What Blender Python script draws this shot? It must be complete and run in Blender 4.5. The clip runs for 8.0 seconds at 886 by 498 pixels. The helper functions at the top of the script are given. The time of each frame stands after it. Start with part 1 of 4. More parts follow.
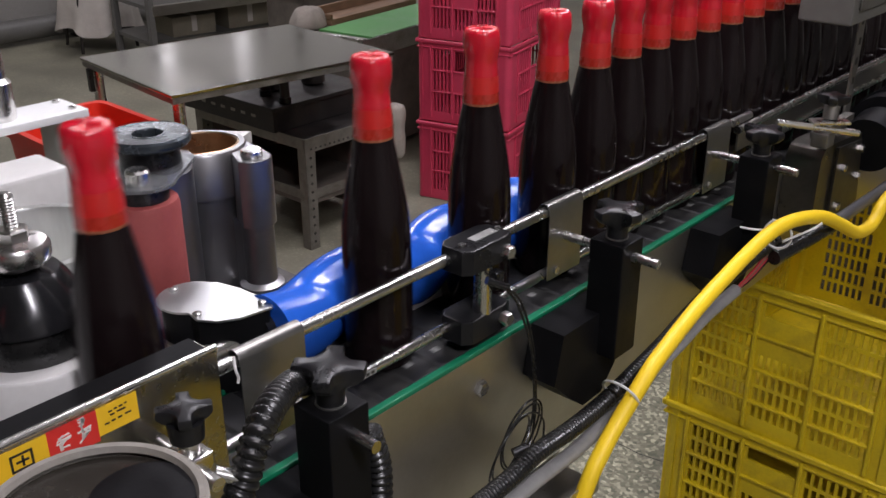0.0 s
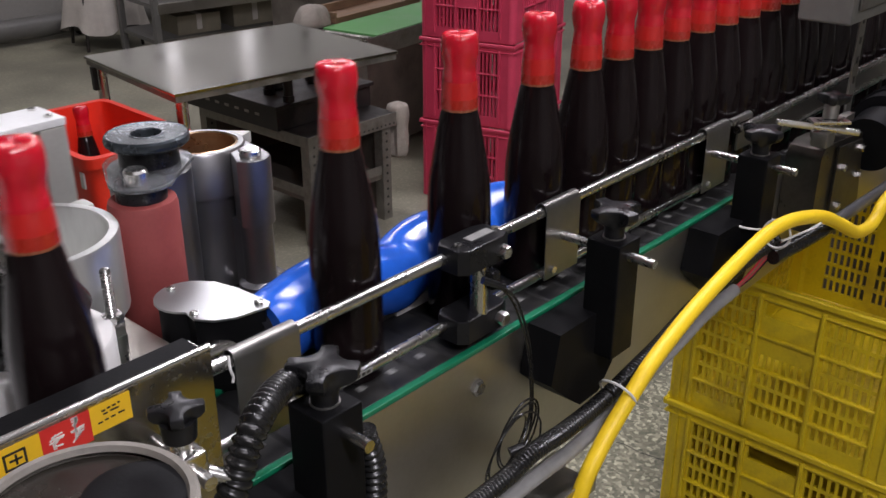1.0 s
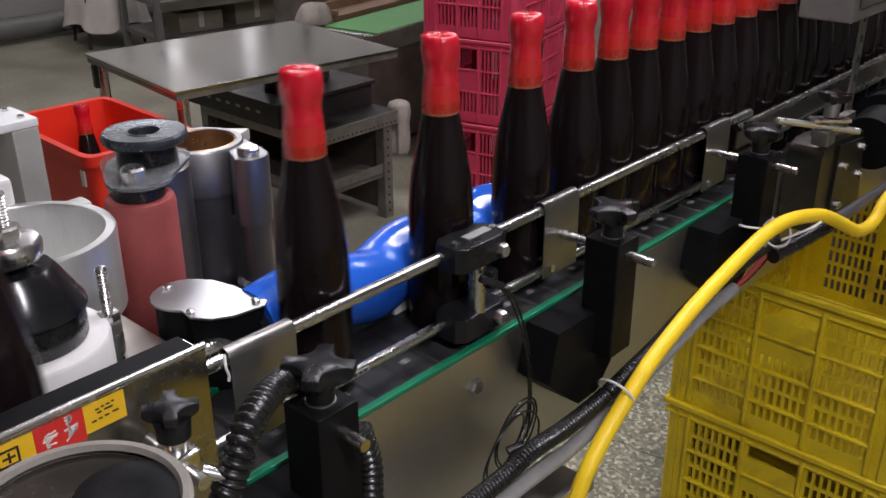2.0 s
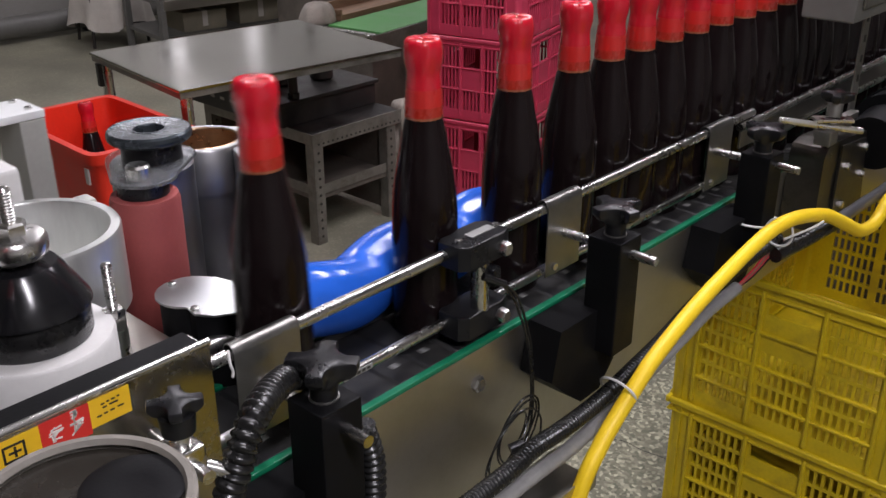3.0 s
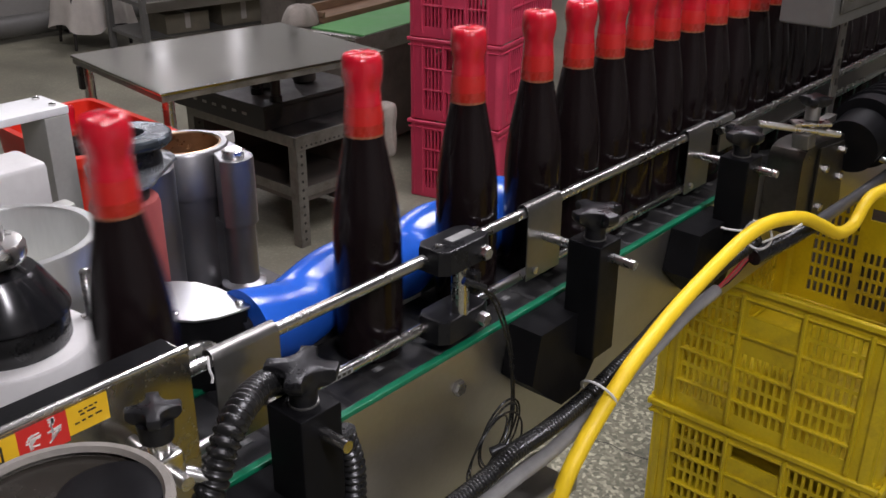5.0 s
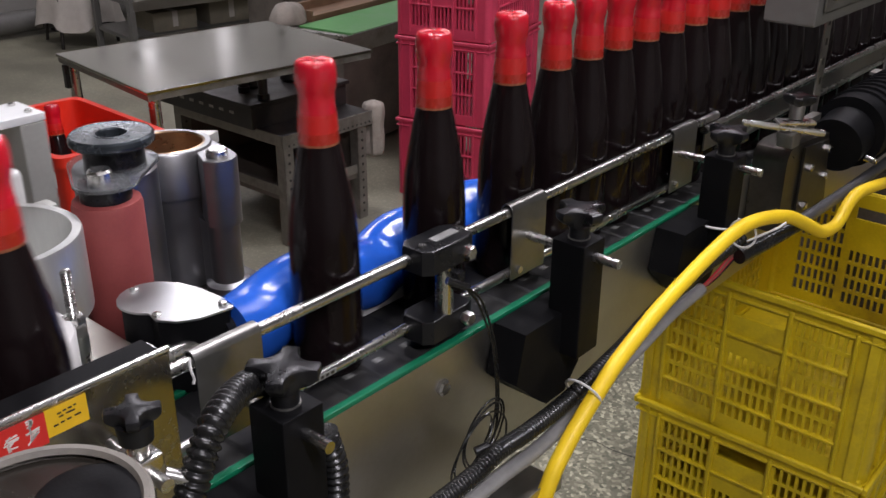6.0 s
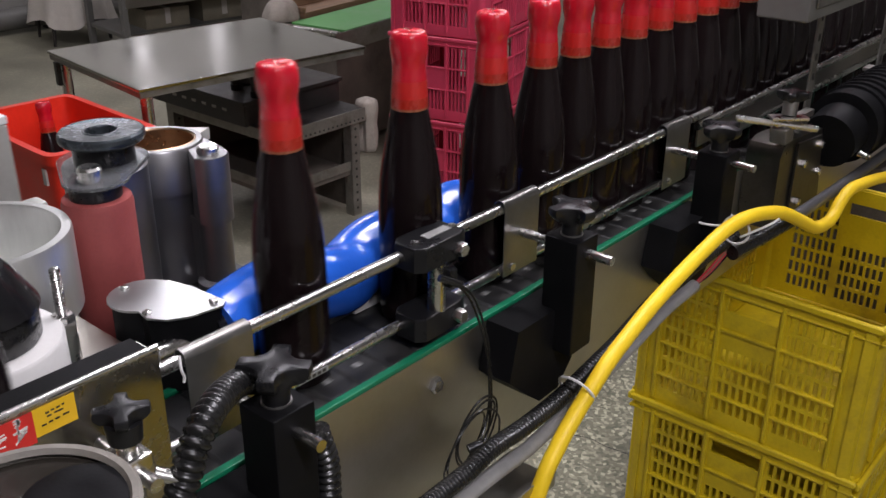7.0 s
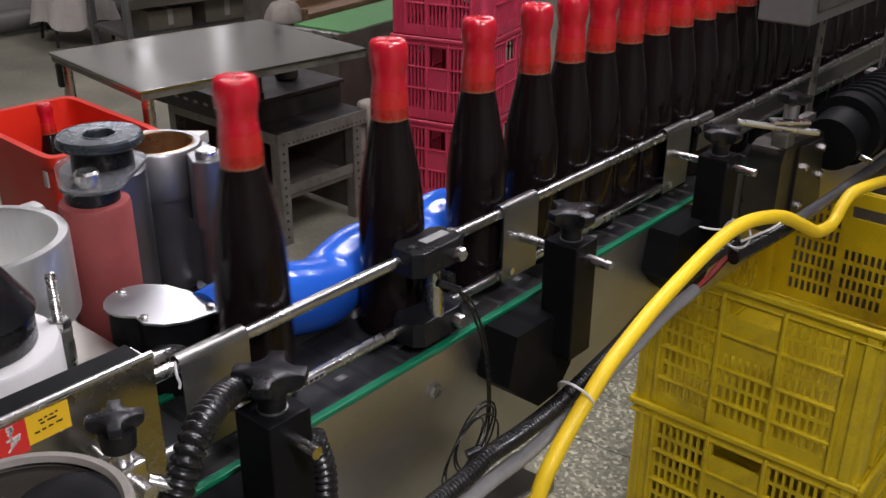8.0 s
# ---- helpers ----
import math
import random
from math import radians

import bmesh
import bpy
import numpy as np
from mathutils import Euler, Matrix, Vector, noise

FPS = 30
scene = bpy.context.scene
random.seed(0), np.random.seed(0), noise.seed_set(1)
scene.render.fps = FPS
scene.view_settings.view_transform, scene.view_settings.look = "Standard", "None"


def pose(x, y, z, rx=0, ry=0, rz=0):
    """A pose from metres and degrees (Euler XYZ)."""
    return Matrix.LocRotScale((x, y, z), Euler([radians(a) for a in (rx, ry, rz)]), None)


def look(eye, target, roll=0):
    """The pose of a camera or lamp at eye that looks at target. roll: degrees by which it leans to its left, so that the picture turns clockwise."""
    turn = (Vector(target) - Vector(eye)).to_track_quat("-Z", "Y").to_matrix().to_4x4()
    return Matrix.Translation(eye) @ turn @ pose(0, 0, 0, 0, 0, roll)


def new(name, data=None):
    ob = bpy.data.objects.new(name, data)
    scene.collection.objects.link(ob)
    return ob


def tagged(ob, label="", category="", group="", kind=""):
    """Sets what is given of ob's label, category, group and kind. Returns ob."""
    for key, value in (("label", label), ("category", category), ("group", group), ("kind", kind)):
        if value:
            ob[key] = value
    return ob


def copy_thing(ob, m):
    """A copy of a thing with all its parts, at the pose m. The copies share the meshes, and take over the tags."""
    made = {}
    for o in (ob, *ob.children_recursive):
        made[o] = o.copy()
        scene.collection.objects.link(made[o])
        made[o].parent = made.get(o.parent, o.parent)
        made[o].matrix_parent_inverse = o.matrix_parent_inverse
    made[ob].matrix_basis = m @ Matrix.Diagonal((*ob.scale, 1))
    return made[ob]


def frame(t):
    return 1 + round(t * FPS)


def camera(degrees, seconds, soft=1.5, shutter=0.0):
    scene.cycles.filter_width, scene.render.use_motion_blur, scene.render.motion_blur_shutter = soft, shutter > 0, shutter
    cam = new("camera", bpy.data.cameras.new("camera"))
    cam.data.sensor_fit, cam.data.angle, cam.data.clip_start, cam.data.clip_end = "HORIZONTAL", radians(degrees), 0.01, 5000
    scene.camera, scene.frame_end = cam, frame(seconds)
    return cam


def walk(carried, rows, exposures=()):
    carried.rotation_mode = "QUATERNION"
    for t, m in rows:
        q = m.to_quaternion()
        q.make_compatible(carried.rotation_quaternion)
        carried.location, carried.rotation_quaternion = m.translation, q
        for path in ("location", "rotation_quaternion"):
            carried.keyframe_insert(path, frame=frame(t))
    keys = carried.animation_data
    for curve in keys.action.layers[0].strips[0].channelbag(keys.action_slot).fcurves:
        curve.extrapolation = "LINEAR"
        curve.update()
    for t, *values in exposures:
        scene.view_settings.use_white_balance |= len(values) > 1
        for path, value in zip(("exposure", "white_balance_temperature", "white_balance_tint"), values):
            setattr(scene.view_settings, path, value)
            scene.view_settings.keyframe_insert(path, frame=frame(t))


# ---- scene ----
cam = camera(49.5, 8.0, soft=1.5, shutter=0.5)
PATH = [
    (0, (0.153, -0.674, 1.456), (1.513, 0.538, 0.63), -0.1),
    (0.5, (0.155, -0.679, 1.458), (1.511, 0.536, 0.631), -0.2),
    (1, (0.159, -0.683, 1.459), (1.509, 0.537, 0.629), -0.2),
    (1.5, (0.165, -0.684, 1.458), (1.512, 0.537, 0.626), -0.2),
    (3, (0.161, -0.688, 1.458), (1.502, 0.539, 0.624), -0.1),
    (3.5, (0.158, -0.689, 1.46), (1.501, 0.538, 0.629), -0.0),
    (4, (0.159, -0.69, 1.46), (1.507, 0.532, 0.63), -0.1),
    (4.5, (0.16, -0.691, 1.461), (1.516, 0.523, 0.631), -0.0),
    (6, (0.169, -0.697, 1.463), (1.545, 0.491, 0.629), 0.3),
    (6.5, (0.169, -0.698, 1.463), (1.549, 0.484, 0.627), 0.3),
    (7, (0.174, -0.696, 1.461), (1.556, 0.482, 0.621), 0.3),
    (7.5, (0.177, -0.695, 1.461), (1.557, 0.484, 0.621), 0.2),
    (8, (0.182, -0.696, 1.463), (1.56, 0.487, 0.625), 0.3),
]
walk(cam, [(t, look(eye, target, roll)) for t, eye, target, roll in PATH])

# ---- light: a closed hall with fluorescent fixtures ----
world = bpy.data.worlds.new("hall_air")
scene.world = world
world.use_nodes = True
world.node_tree.nodes["Background"].inputs[0].default_value = (0.5, 0.55, 0.6, 1)
world.node_tree.nodes["Background"].inputs[1].default_value = 0.06
scene.view_settings.exposure = 0.18
LAMP_COLOR = (1.0, 0.955, 1.05)
# The last three are added to brighten the unseen upper back wall.
FIXTURES = [(1.35, 0.15, 2.75), (2.3, 0.15, 2.75), (3.25, 0.15, 2.75), (0.1, -1.7, 2.75), (2.5, 3.0, 2.75), (1.2, 4.7, 2.75), (4.0, 4.7, 2.75), (6.6, 4.7, 2.75)]
LAMP_POWER = [20, 19, 17, 46, 20, 11, 12, 14]
for (lx, ly, lz), watts in zip(FIXTURES, LAMP_POWER):
    ld = bpy.data.lights.new("tube_light", "AREA")
    ld.shape, ld.size, ld.size_y = "RECTANGLE", 0.16, 1.2
    ld.energy, ld.color = watts, LAMP_COLOR
    new("tube_light", ld).matrix_world = pose(lx, ly, lz - 0.06)


# ---- materials ----
def mat(name, col, rough=0.5, metal=0.0, vary=0.25, scale=12.0, grain=120.0, bump=0.08, dirt=None, dirt_amount=0.0, stretch=(1, 1, 1), spec=0.5, coat=0.0, trans=0.0, rvary=0.12, island=0.0):
    m = bpy.data.materials.new(name)
    m.use_nodes = True
    nt = m.node_tree
    n, l = nt.nodes, nt.links
    b = n["Principled BSDF"]
    tc = n.new("ShaderNodeTexCoord")
    mp = n.new("ShaderNodeMapping")
    mp.inputs["Scale"].default_value = stretch
    l.new(tc.outputs["Object"], mp.inputs["Vector"])
    big = n.new("ShaderNodeTexNoise")
    big.inputs["Scale"].default_value, big.inputs["Detail"].default_value = scale, 6
    l.new(mp.outputs[0], big.inputs["Vector"])
    fine = n.new("ShaderNodeTexNoise")
    fine.inputs["Scale"].default_value, fine.inputs["Detail"].default_value = grain, 3
    l.new(mp.outputs[0], fine.inputs["Vector"])
    add = n.new("ShaderNodeMath")
    add.operation = "MULTIPLY_ADD"
    l.new(fine.outputs[0], add.inputs[0])
    add.inputs[1].default_value = 0.45
    l.new(big.outputs[0], add.inputs[2])
    ramp = n.new("ShaderNodeMapRange")
    ramp.inputs["From Min"].default_value, ramp.inputs["From Max"].default_value = 0.4, 1.05
    ramp.inputs["To Min"].default_value, ramp.inputs["To Max"].default_value = 1 - vary, 1 + vary
    l.new(add.outputs[0], ramp.inputs["Value"])
    mul = n.new("ShaderNodeVectorMath")
    mul.operation = "SCALE"
    mul.inputs[0].default_value = col
    l.new(ramp.outputs[0], mul.inputs["Scale"])
    out = mul.outputs[0]
    if island:
        geo = n.new("ShaderNodeObjectInfo")
        r2 = n.new("ShaderNodeMapRange")
        r2.inputs["To Min"].default_value, r2.inputs["To Max"].default_value = 1 - island, 1 + island
        l.new(geo.outputs["Random"], r2.inputs["Value"])
        m2 = n.new("ShaderNodeVectorMath")
        m2.operation = "SCALE"
        l.new(out, m2.inputs[0])
        l.new(r2.outputs[0], m2.inputs["Scale"])
        out = m2.outputs[0]
    if dirt:
        st = n.new("ShaderNodeTexNoise")
        st.inputs["Scale"].default_value, st.inputs["Detail"].default_value, st.inputs["Roughness"].default_value = scale * 0.6, 8, 0.7
        l.new(mp.outputs[0], st.inputs["Vector"])
        rr = n.new("ShaderNodeMapRange")
        rr.inputs["From Min"].default_value, rr.inputs["From Max"].default_value = 0.5, 0.68
        rr.inputs["To Max"].default_value = dirt_amount
        l.new(st.outputs[0], rr.inputs["Value"])
        mx = n.new("ShaderNodeMix")
        mx.data_type = "RGBA"
        l.new(rr.outputs[0], mx.inputs["Factor"])
        l.new(out, mx.inputs["A"])
        mx.inputs["B"].default_value = (*dirt, 1)
        out = mx.outputs["Result"]
    l.new(out, b.inputs["Base Color"])
    rv = n.new("ShaderNodeMapRange")
    rv.inputs["From Min"].default_value, rv.inputs["From Max"].default_value = 0.4, 1.05
    rv.inputs["To Min"].default_value, rv.inputs["To Max"].default_value = max(0.02, rough - rvary), min(1, rough + rvary)
    l.new(add.outputs[0], rv.inputs["Value"])
    l.new(rv.outputs[0], b.inputs["Roughness"])
    b.inputs["Metallic"].default_value = metal
    b.inputs["Specular IOR Level"].default_value = spec
    b.inputs["Coat Weight"].default_value = coat
    b.inputs["Transmission Weight"].default_value = trans
    if bump:
        bp = n.new("ShaderNodeBump")
        bp.inputs["Strength"].default_value, bp.inputs["Distance"].default_value = bump, 0.002
        l.new(add.outputs[0], bp.inputs["Height"])
        l.new(bp.outputs[0], b.inputs["Normal"])
    return m


STEEL = mat("polished_steel", (0.62, 0.61, 0.59), 0.27, 1.0, 0.1, 14, 90, 0.0, rvary=0.06)
MACHINED = mat("machined_steel", (0.33, 0.33, 0.335), 0.42, 1.0, 0.12, 10, 60, 0.0, rvary=0.06)
SHEET = mat("sheet_steel", (0.27, 0.265, 0.25), 0.38, 0.95, 0.15, 10, 120, 0.04, (0.2, 0.18, 0.14), 0.3)
BRUSHED = mat("brushed_steel", (0.46, 0.44, 0.4), 0.36, 1.0, 0.1, 8, 90, 0.03, (0.2, 0.17, 0.13), 0.25, (1, 2.5, 2.5))
MIRROR = mat("mirror_steel", (0.40, 0.385, 0.36), 0.27, 1.0, 0.1, 6, 150, 0.02, rvary=0.06)
TABLE_STEEL = mat("table_steel", (0.40, 0.395, 0.355), 0.17, 1.0, 0.15, 5, 60, 0.0, (0.25, 0.24, 0.2), 0.3, rvary=0.06)
ALU = mat("cast_aluminium", (0.52, 0.52, 0.48), 0.42, 0.45, 0.12, 15, 220, 0.06)
BRIGHT_ALU = mat("milled_aluminium", (0.82, 0.83, 0.82), 0.4, 0.2, 0.08, 15, 220, 0.05)
RING_ALU = mat("turned_aluminium", (0.66, 0.67, 0.65), 0.33, 0.85, 0.12, 9, 160, 0.03, (0.4, 0.4, 0.37), 0.25, (1, 1, 0.25))
LID = mat("polished_lid", (0.54, 0.55, 0.55), 0.36, 1.0, 0.12, 9, 60, 0.0, (0.5, 0.5, 0.5), 0.3, rvary=0.1)
CONE = mat("glossy_black_nylon", (0.008, 0.008, 0.009), 0.2, 0, 0.3, 18, 160, 0.03, (0.03, 0.03, 0.03), 0.15, (1, 1, 0.2), rvary=0.08)
RAG = mat("soiled_rag", (0.27, 0.24, 0.205), 0.9, 0, 0.25, 14, 160, 0.4, (0.16, 0.09, 0.075), 0.45)
BRONZE = mat("bronze_bush", (0.56, 0.38, 0.24), 0.35, 1.0, 0.2, 30, 200, 0.05)
BLACK = mat("black_plastic", (0.010, 0.010, 0.011), 0.32, 0, 0.3, 25, 300, 0.1, spec=0.3)
BLACK_POWDER = mat("black_powder_coat", (0.0058, 0.0058, 0.0064), 0.5, 0, 0.3, 20, 400, 0.12, (0.007, 0.007, 0.007), 0.2, spec=0.09)
RUBBER = mat("black_rubber", (0.009, 0.009, 0.009), 0.28, 0, 0.3, 30, 200, 0.1)
BELT = mat("belt_plastic", (0.015, 0.015, 0.016), 0.42, 0, 0.35, 14, 160, 0.15, (0.09, 0.085, 0.075), 0.35, island=0.12)
PAD = mat("worn_pad", (0.26, 0.26, 0.25), 0.5, 0, 0.2, 60, 300, 0.1)
GLASS = mat("dark_sauce_glass", (0.0085, 0.0052, 0.0055), 0.13, 0, 0.2, 10, 40, 0.015, spec=0.2, rvary=0.05)
CAP = mat("red_shrink_capsule", (0.54, 0.008, 0.024), 0.22, 0, 0.2, 40, 110, 0.5, (0.62, 0.03, 0.02), 0.3, (1, 1, 0.3), coat=0.4)
SLEEVE = mat("red_shrink_sleeve", (0.5, 0.016, 0.014), 0.28, 0, 0.25, 26, 90, 0.2, (0.36, 0.02, 0.010), 0.4, (1, 1, 0.3), coat=0.3)
BLUE = mat("blue_nylon", (0.02, 0.115, 0.58), 0.17, 0, 0.12, 10, 150, 0.03, (0.01, 0.05, 0.3), 0.3)
GREEN = mat("green_wear_strip", (0.006, 0.16, 0.075), 0.35, 0, 0.2, 15, 150, 0.05)
YELLOW = mat("yellow_crate_plastic", (0.61, 0.455, 0.010), 0.42, 0, 0.15, 9, 140, 0.08, (0.2, 0.13, 0.02), 0.55)
PINK = mat("crimson_crate_plastic", (0.53, 0.042, 0.092), 0.45, 0, 0.15, 8, 140, 0.08, (0.2, 0.02, 0.04), 0.4)
RED = mat("red_tub_plastic", (0.75, 0.03, 0.012), 0.38, 0, 0.1, 6, 120, 0.05, (0.5, 0.03, 0.02), 0.3)
HOSE = mat("yellow_hose", (0.86, 0.59, 0.015), 0.48, 0, 0.08, 15, 160, 0.05, (0.6, 0.4, 0.02), 0.3)
CONDUIT = mat("dark_grey_conduit", (0.06, 0.06, 0.062), 0.4, 0, 0.2, 15, 120, 0.08)
SATIN = mat("satin_side_plate", (0.55, 0.535, 0.485), 0.38, 1.0, 0.1, 4, 140, 0.0, (0.3, 0.27, 0.22), 0.3, rvary=0.1)
GREY_TUBE = mat("grey_tube", (0.26, 0.257, 0.25), 0.4, 0, 0.2, 15, 120, 0.08)
PINK_ROLL = mat("pink_sponge_roller", (0.29, 0.06, 0.055), 0.6, 0, 0.15, 20, 300, 0.25, (0.4, 0.1, 0.09), 0.3)
ACRYLIC = mat("clear_acrylic", (0.9, 0.93, 0.95), 0.06, 0, 0.02, 10, 50, 0.0, trans=0.92, rvary=0.03)
WHITE = mat("white_plastic", (0.66, 0.65, 0.63), 0.4, 0, 0.08, 8, 120, 0.04, (0.4, 0.38, 0.35), 0.3)
STICKER_Y = mat("yellow_sticker", (0.82, 0.5, 0.02), 0.4, 0, 0.08, 20, 120, 0.03)
STICKER_R = mat("red_sticker", (0.62, 0.03, 0.025), 0.4, 0, 0.08, 20, 120, 0.03)
# Also colours discs and bars drawn as holes, with their shade in the colour.
INK = mat("black_ink", (0.02, 0.018, 0.015), 0.5, 0, 0.1)
INK_W = mat("white_ink", (0.75, 0.73, 0.68), 0.5, 0, 0.1)
# White added on unseen walls so that the steel has something bright to reflect.
UPPER_WALL = mat("added_white_wall", (0.72, 0.71, 0.67), 0.7, 0, 0.1, 1.2, 40, 0.1, (0.5, 0.48, 0.44), 0.4)
WALL = mat("painted_wall", (0.26, 0.25, 0.228), 0.7, 0, 0.15, 1.2, 40, 0.1, (0.17, 0.165, 0.155), 0.4)
CEIL = mat("ceiling_paint", (0.34, 0.34, 0.33), 0.8, 0, 0.15, 1.0, 30, 0.1)
CLOTH = mat("white_cloth", (0.52, 0.48, 0.43), 0.9, 0, 0.2, 8, 160, 0.4)
GREEN_BELT = mat("green_belt", (0.1, 0.3, 0.09), 0.5, 0, 0.12, 8, 120, 0.05)
DARK = mat("dark_iron", (0.02, 0.018, 0.017), 0.45, 0.3, 0.4, 12, 100, 0.2, (0.07, 0.05, 0.035), 0.4)
GALV = mat("galvanised_steel", (0.3, 0.29, 0.27), 0.45, 0.9, 0.25, 20, 120, 0.1, (0.14, 0.12, 0.09), 0.5)
PIPE = mat("grey_pipe_paint", (0.125, 0.122, 0.112), 0.45, 0, 0.2, 5, 60, 0.1)
WIRE_R = mat("red_wire", (0.4, 0.03, 0.04), 0.4, 0, 0.1)
# Darkness of shaded spaces, put into the colour of added panels.
DARK_FILL = mat("dark_space_fill", (0.10, 0.085, 0.07), 0.55, 0, 0.4, 9, 120, 0.15, (0.02, 0.016, 0.013), 0.5)
GEAR = mat("dark_gear_steel", (0.105, 0.098, 0.088), 0.36, 0.9, 0.25, 18, 120, 0.05, (0.07, 0.06, 0.05), 0.4)
ANGLE = mat("worn_angle_iron", (0.21, 0.2, 0.175), 0.5, 0.6, 0.3, 25, 140, 0.15, (0.09, 0.07, 0.05), 0.5)
CARTON = mat("faded_cardboard", (0.22, 0.195, 0.14), 0.8, 0, 0.25, 8, 120, 0.2, (0.13, 0.11, 0.08), 0.4)
WOOD = mat("worn_wood", (0.2, 0.12, 0.07), 0.65, 0, 0.3, 10, 120, 0.3, (0.08, 0.05, 0.03), 0.4, (1, 6, 6))


def terrazzo():
    m = bpy.data.materials.new("terrazzo_floor")
    m.use_nodes = True
    n, l = m.node_tree.nodes, m.node_tree.links
    b = n["Principled BSDF"]
    tc = n.new("ShaderNodeTexCoord")
    v = n.new("ShaderNodeTexVoronoi")
    v.inputs["Scale"].default_value = 115
    l.new(tc.outputs["Object"], v.inputs["Vector"])
    r = n.new("ShaderNodeValToRGB")
    e = r.color_ramp.elements
    e[0].position, e[0].color = 0.0, (0.085, 0.088, 0.058, 1)
    e[1].position, e[1].color = 1.0, (0.60, 0.58, 0.42, 1)
    mid = e.new(0.6)
    mid.color = (0.215, 0.21, 0.148, 1)
    l.new(v.outputs["Color"], r.inputs[0])
    ns = n.new("ShaderNodeTexNoise")
    ns.inputs["Scale"].default_value, ns.inputs["Detail"].default_value = 2.2, 8
    l.new(tc.outputs["Object"], ns.inputs["Vector"])
    mr = n.new("ShaderNodeMapRange")
    mr.inputs["From Min"].default_value, mr.inputs["From Max"].default_value = 0.3, 0.7
    mr.inputs["To Min"].default_value, mr.inputs["To Max"].default_value = 0.6, 1.2
    l.new(ns.outputs[0], mr.inputs["Value"])
    # the chips fade into one even tone in the work area behind the line
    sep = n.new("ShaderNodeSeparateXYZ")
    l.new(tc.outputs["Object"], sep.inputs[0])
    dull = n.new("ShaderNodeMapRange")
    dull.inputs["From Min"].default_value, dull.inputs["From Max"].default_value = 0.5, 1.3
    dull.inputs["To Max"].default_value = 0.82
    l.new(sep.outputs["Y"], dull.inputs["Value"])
    even_tone = n.new("ShaderNodeMix")
    even_tone.data_type = "RGBA"
    l.new(dull.outputs[0], even_tone.inputs["Factor"])
    l.new(r.outputs[0], even_tone.inputs["A"])
    even_tone.inputs["B"].default_value = (0.235, 0.222, 0.165, 1)
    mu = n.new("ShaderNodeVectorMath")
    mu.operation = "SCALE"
    l.new(even_tone.outputs["Result"], mu.inputs[0])
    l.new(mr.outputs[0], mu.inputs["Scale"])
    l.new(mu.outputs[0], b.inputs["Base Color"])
    r3 = n.new("ShaderNodeMapRange")
    r3.inputs["To Min"].default_value, r3.inputs["To Max"].default_value = 0.3, 0.65
    l.new(ns.outputs[0], r3.inputs["Value"])
    l.new(r3.outputs[0], b.inputs["Roughness"])
    return m


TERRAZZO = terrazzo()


def emissive(name, col, strength):
    m = bpy.data.materials.new(name)
    m.use_nodes = True
    b = m.node_tree.nodes["Principled BSDF"]
    b.inputs["Base Color"].default_value = (0.8, 0.8, 0.8, 1)
    b.inputs["Emission Color"].default_value = (*col, 1)
    b.inputs["Emission Strength"].default_value = strength
    return m


TUBE_GLOW = emissive("fluorescent_glow", LAMP_COLOR, 9.0)
STREAK_GLOW = emissive("streak_glow", LAMP_COLOR, 1.1)


# ---- mesh helpers ----
SOFT = set()


def box(bm, x0, x1, y0, y1, z0, z1, bevel=0.0, m=None, seg=2):
    r = bmesh.ops.create_cube(bm, size=1)
    vs = r["verts"]
    for v in vs:
        v.co = Vector((x0 + (v.co.x + 0.5) * (x1 - x0), y0 + (v.co.y + 0.5) * (y1 - y0), z0 + (v.co.z + 0.5) * (z1 - z0)))
        if m:
            v.co = m @ v.co
    if bevel:
        es = list({e for v in vs for e in v.link_edges})
        bmesh.ops.bevel(bm, geom=es, offset=bevel, segments=seg, affect="EDGES", profile=0.5)
        SOFT.add(id(bm))
    return bm


def rod(bm, a, b, r, seg=20, r2=None, caps=True):
    a, b = Vector(a), Vector(b)
    d = b - a
    m = Matrix.Translation((a + b) / 2) @ d.to_track_quat("Z", "Y").to_matrix().to_4x4()
    bmesh.ops.create_cone(bm, cap_ends=caps, segments=seg, radius1=r, radius2=r if r2 is None else r2, depth=d.length, matrix=m)
    return bm


def lathe(bm, prof, seg=40, m=None, close=True):
    """A solid of revolution about z from (radius, height) pairs, bottom to top."""
    m = m or Matrix.Identity(4)
    rings = []
    for r, z in prof:
        rings.append([bm.verts.new(m @ Vector((r * math.cos(2 * math.pi * k / seg), r * math.sin(2 * math.pi * k / seg), z))) for k in range(seg)])
    for a, b in zip(rings, rings[1:]):
        for k in range(seg):
            bm.faces.new((a[k], a[(k + 1) % seg], b[(k + 1) % seg], b[k]))
    if close:
        bm.faces.new(rings[0][::-1])
        bm.faces.new(rings[-1])
    return bm


def smooth_line(pts, n=10):
    """Points of a Catmull-Rom line through pts."""
    pts = [Vector(p) for p in pts]
    ext = [2 * pts[0] - pts[1], *pts, 2 * pts[-1] - pts[-2]]
    out = []
    for i in range(1, len(ext) - 2):
        p0, p1, p2, p3 = ext[i - 1:i + 3]
        for k in range(n):
            t = k / n
            out.append(0.5 * (2 * p1 + (p2 - p0) * t + (2 * p0 - 5 * p1 + 4 * p2 - p3) * t * t + (3 * p1 - p0 - 3 * p2 + p3) * t ** 3))
    out.append(pts[-1])
    return out


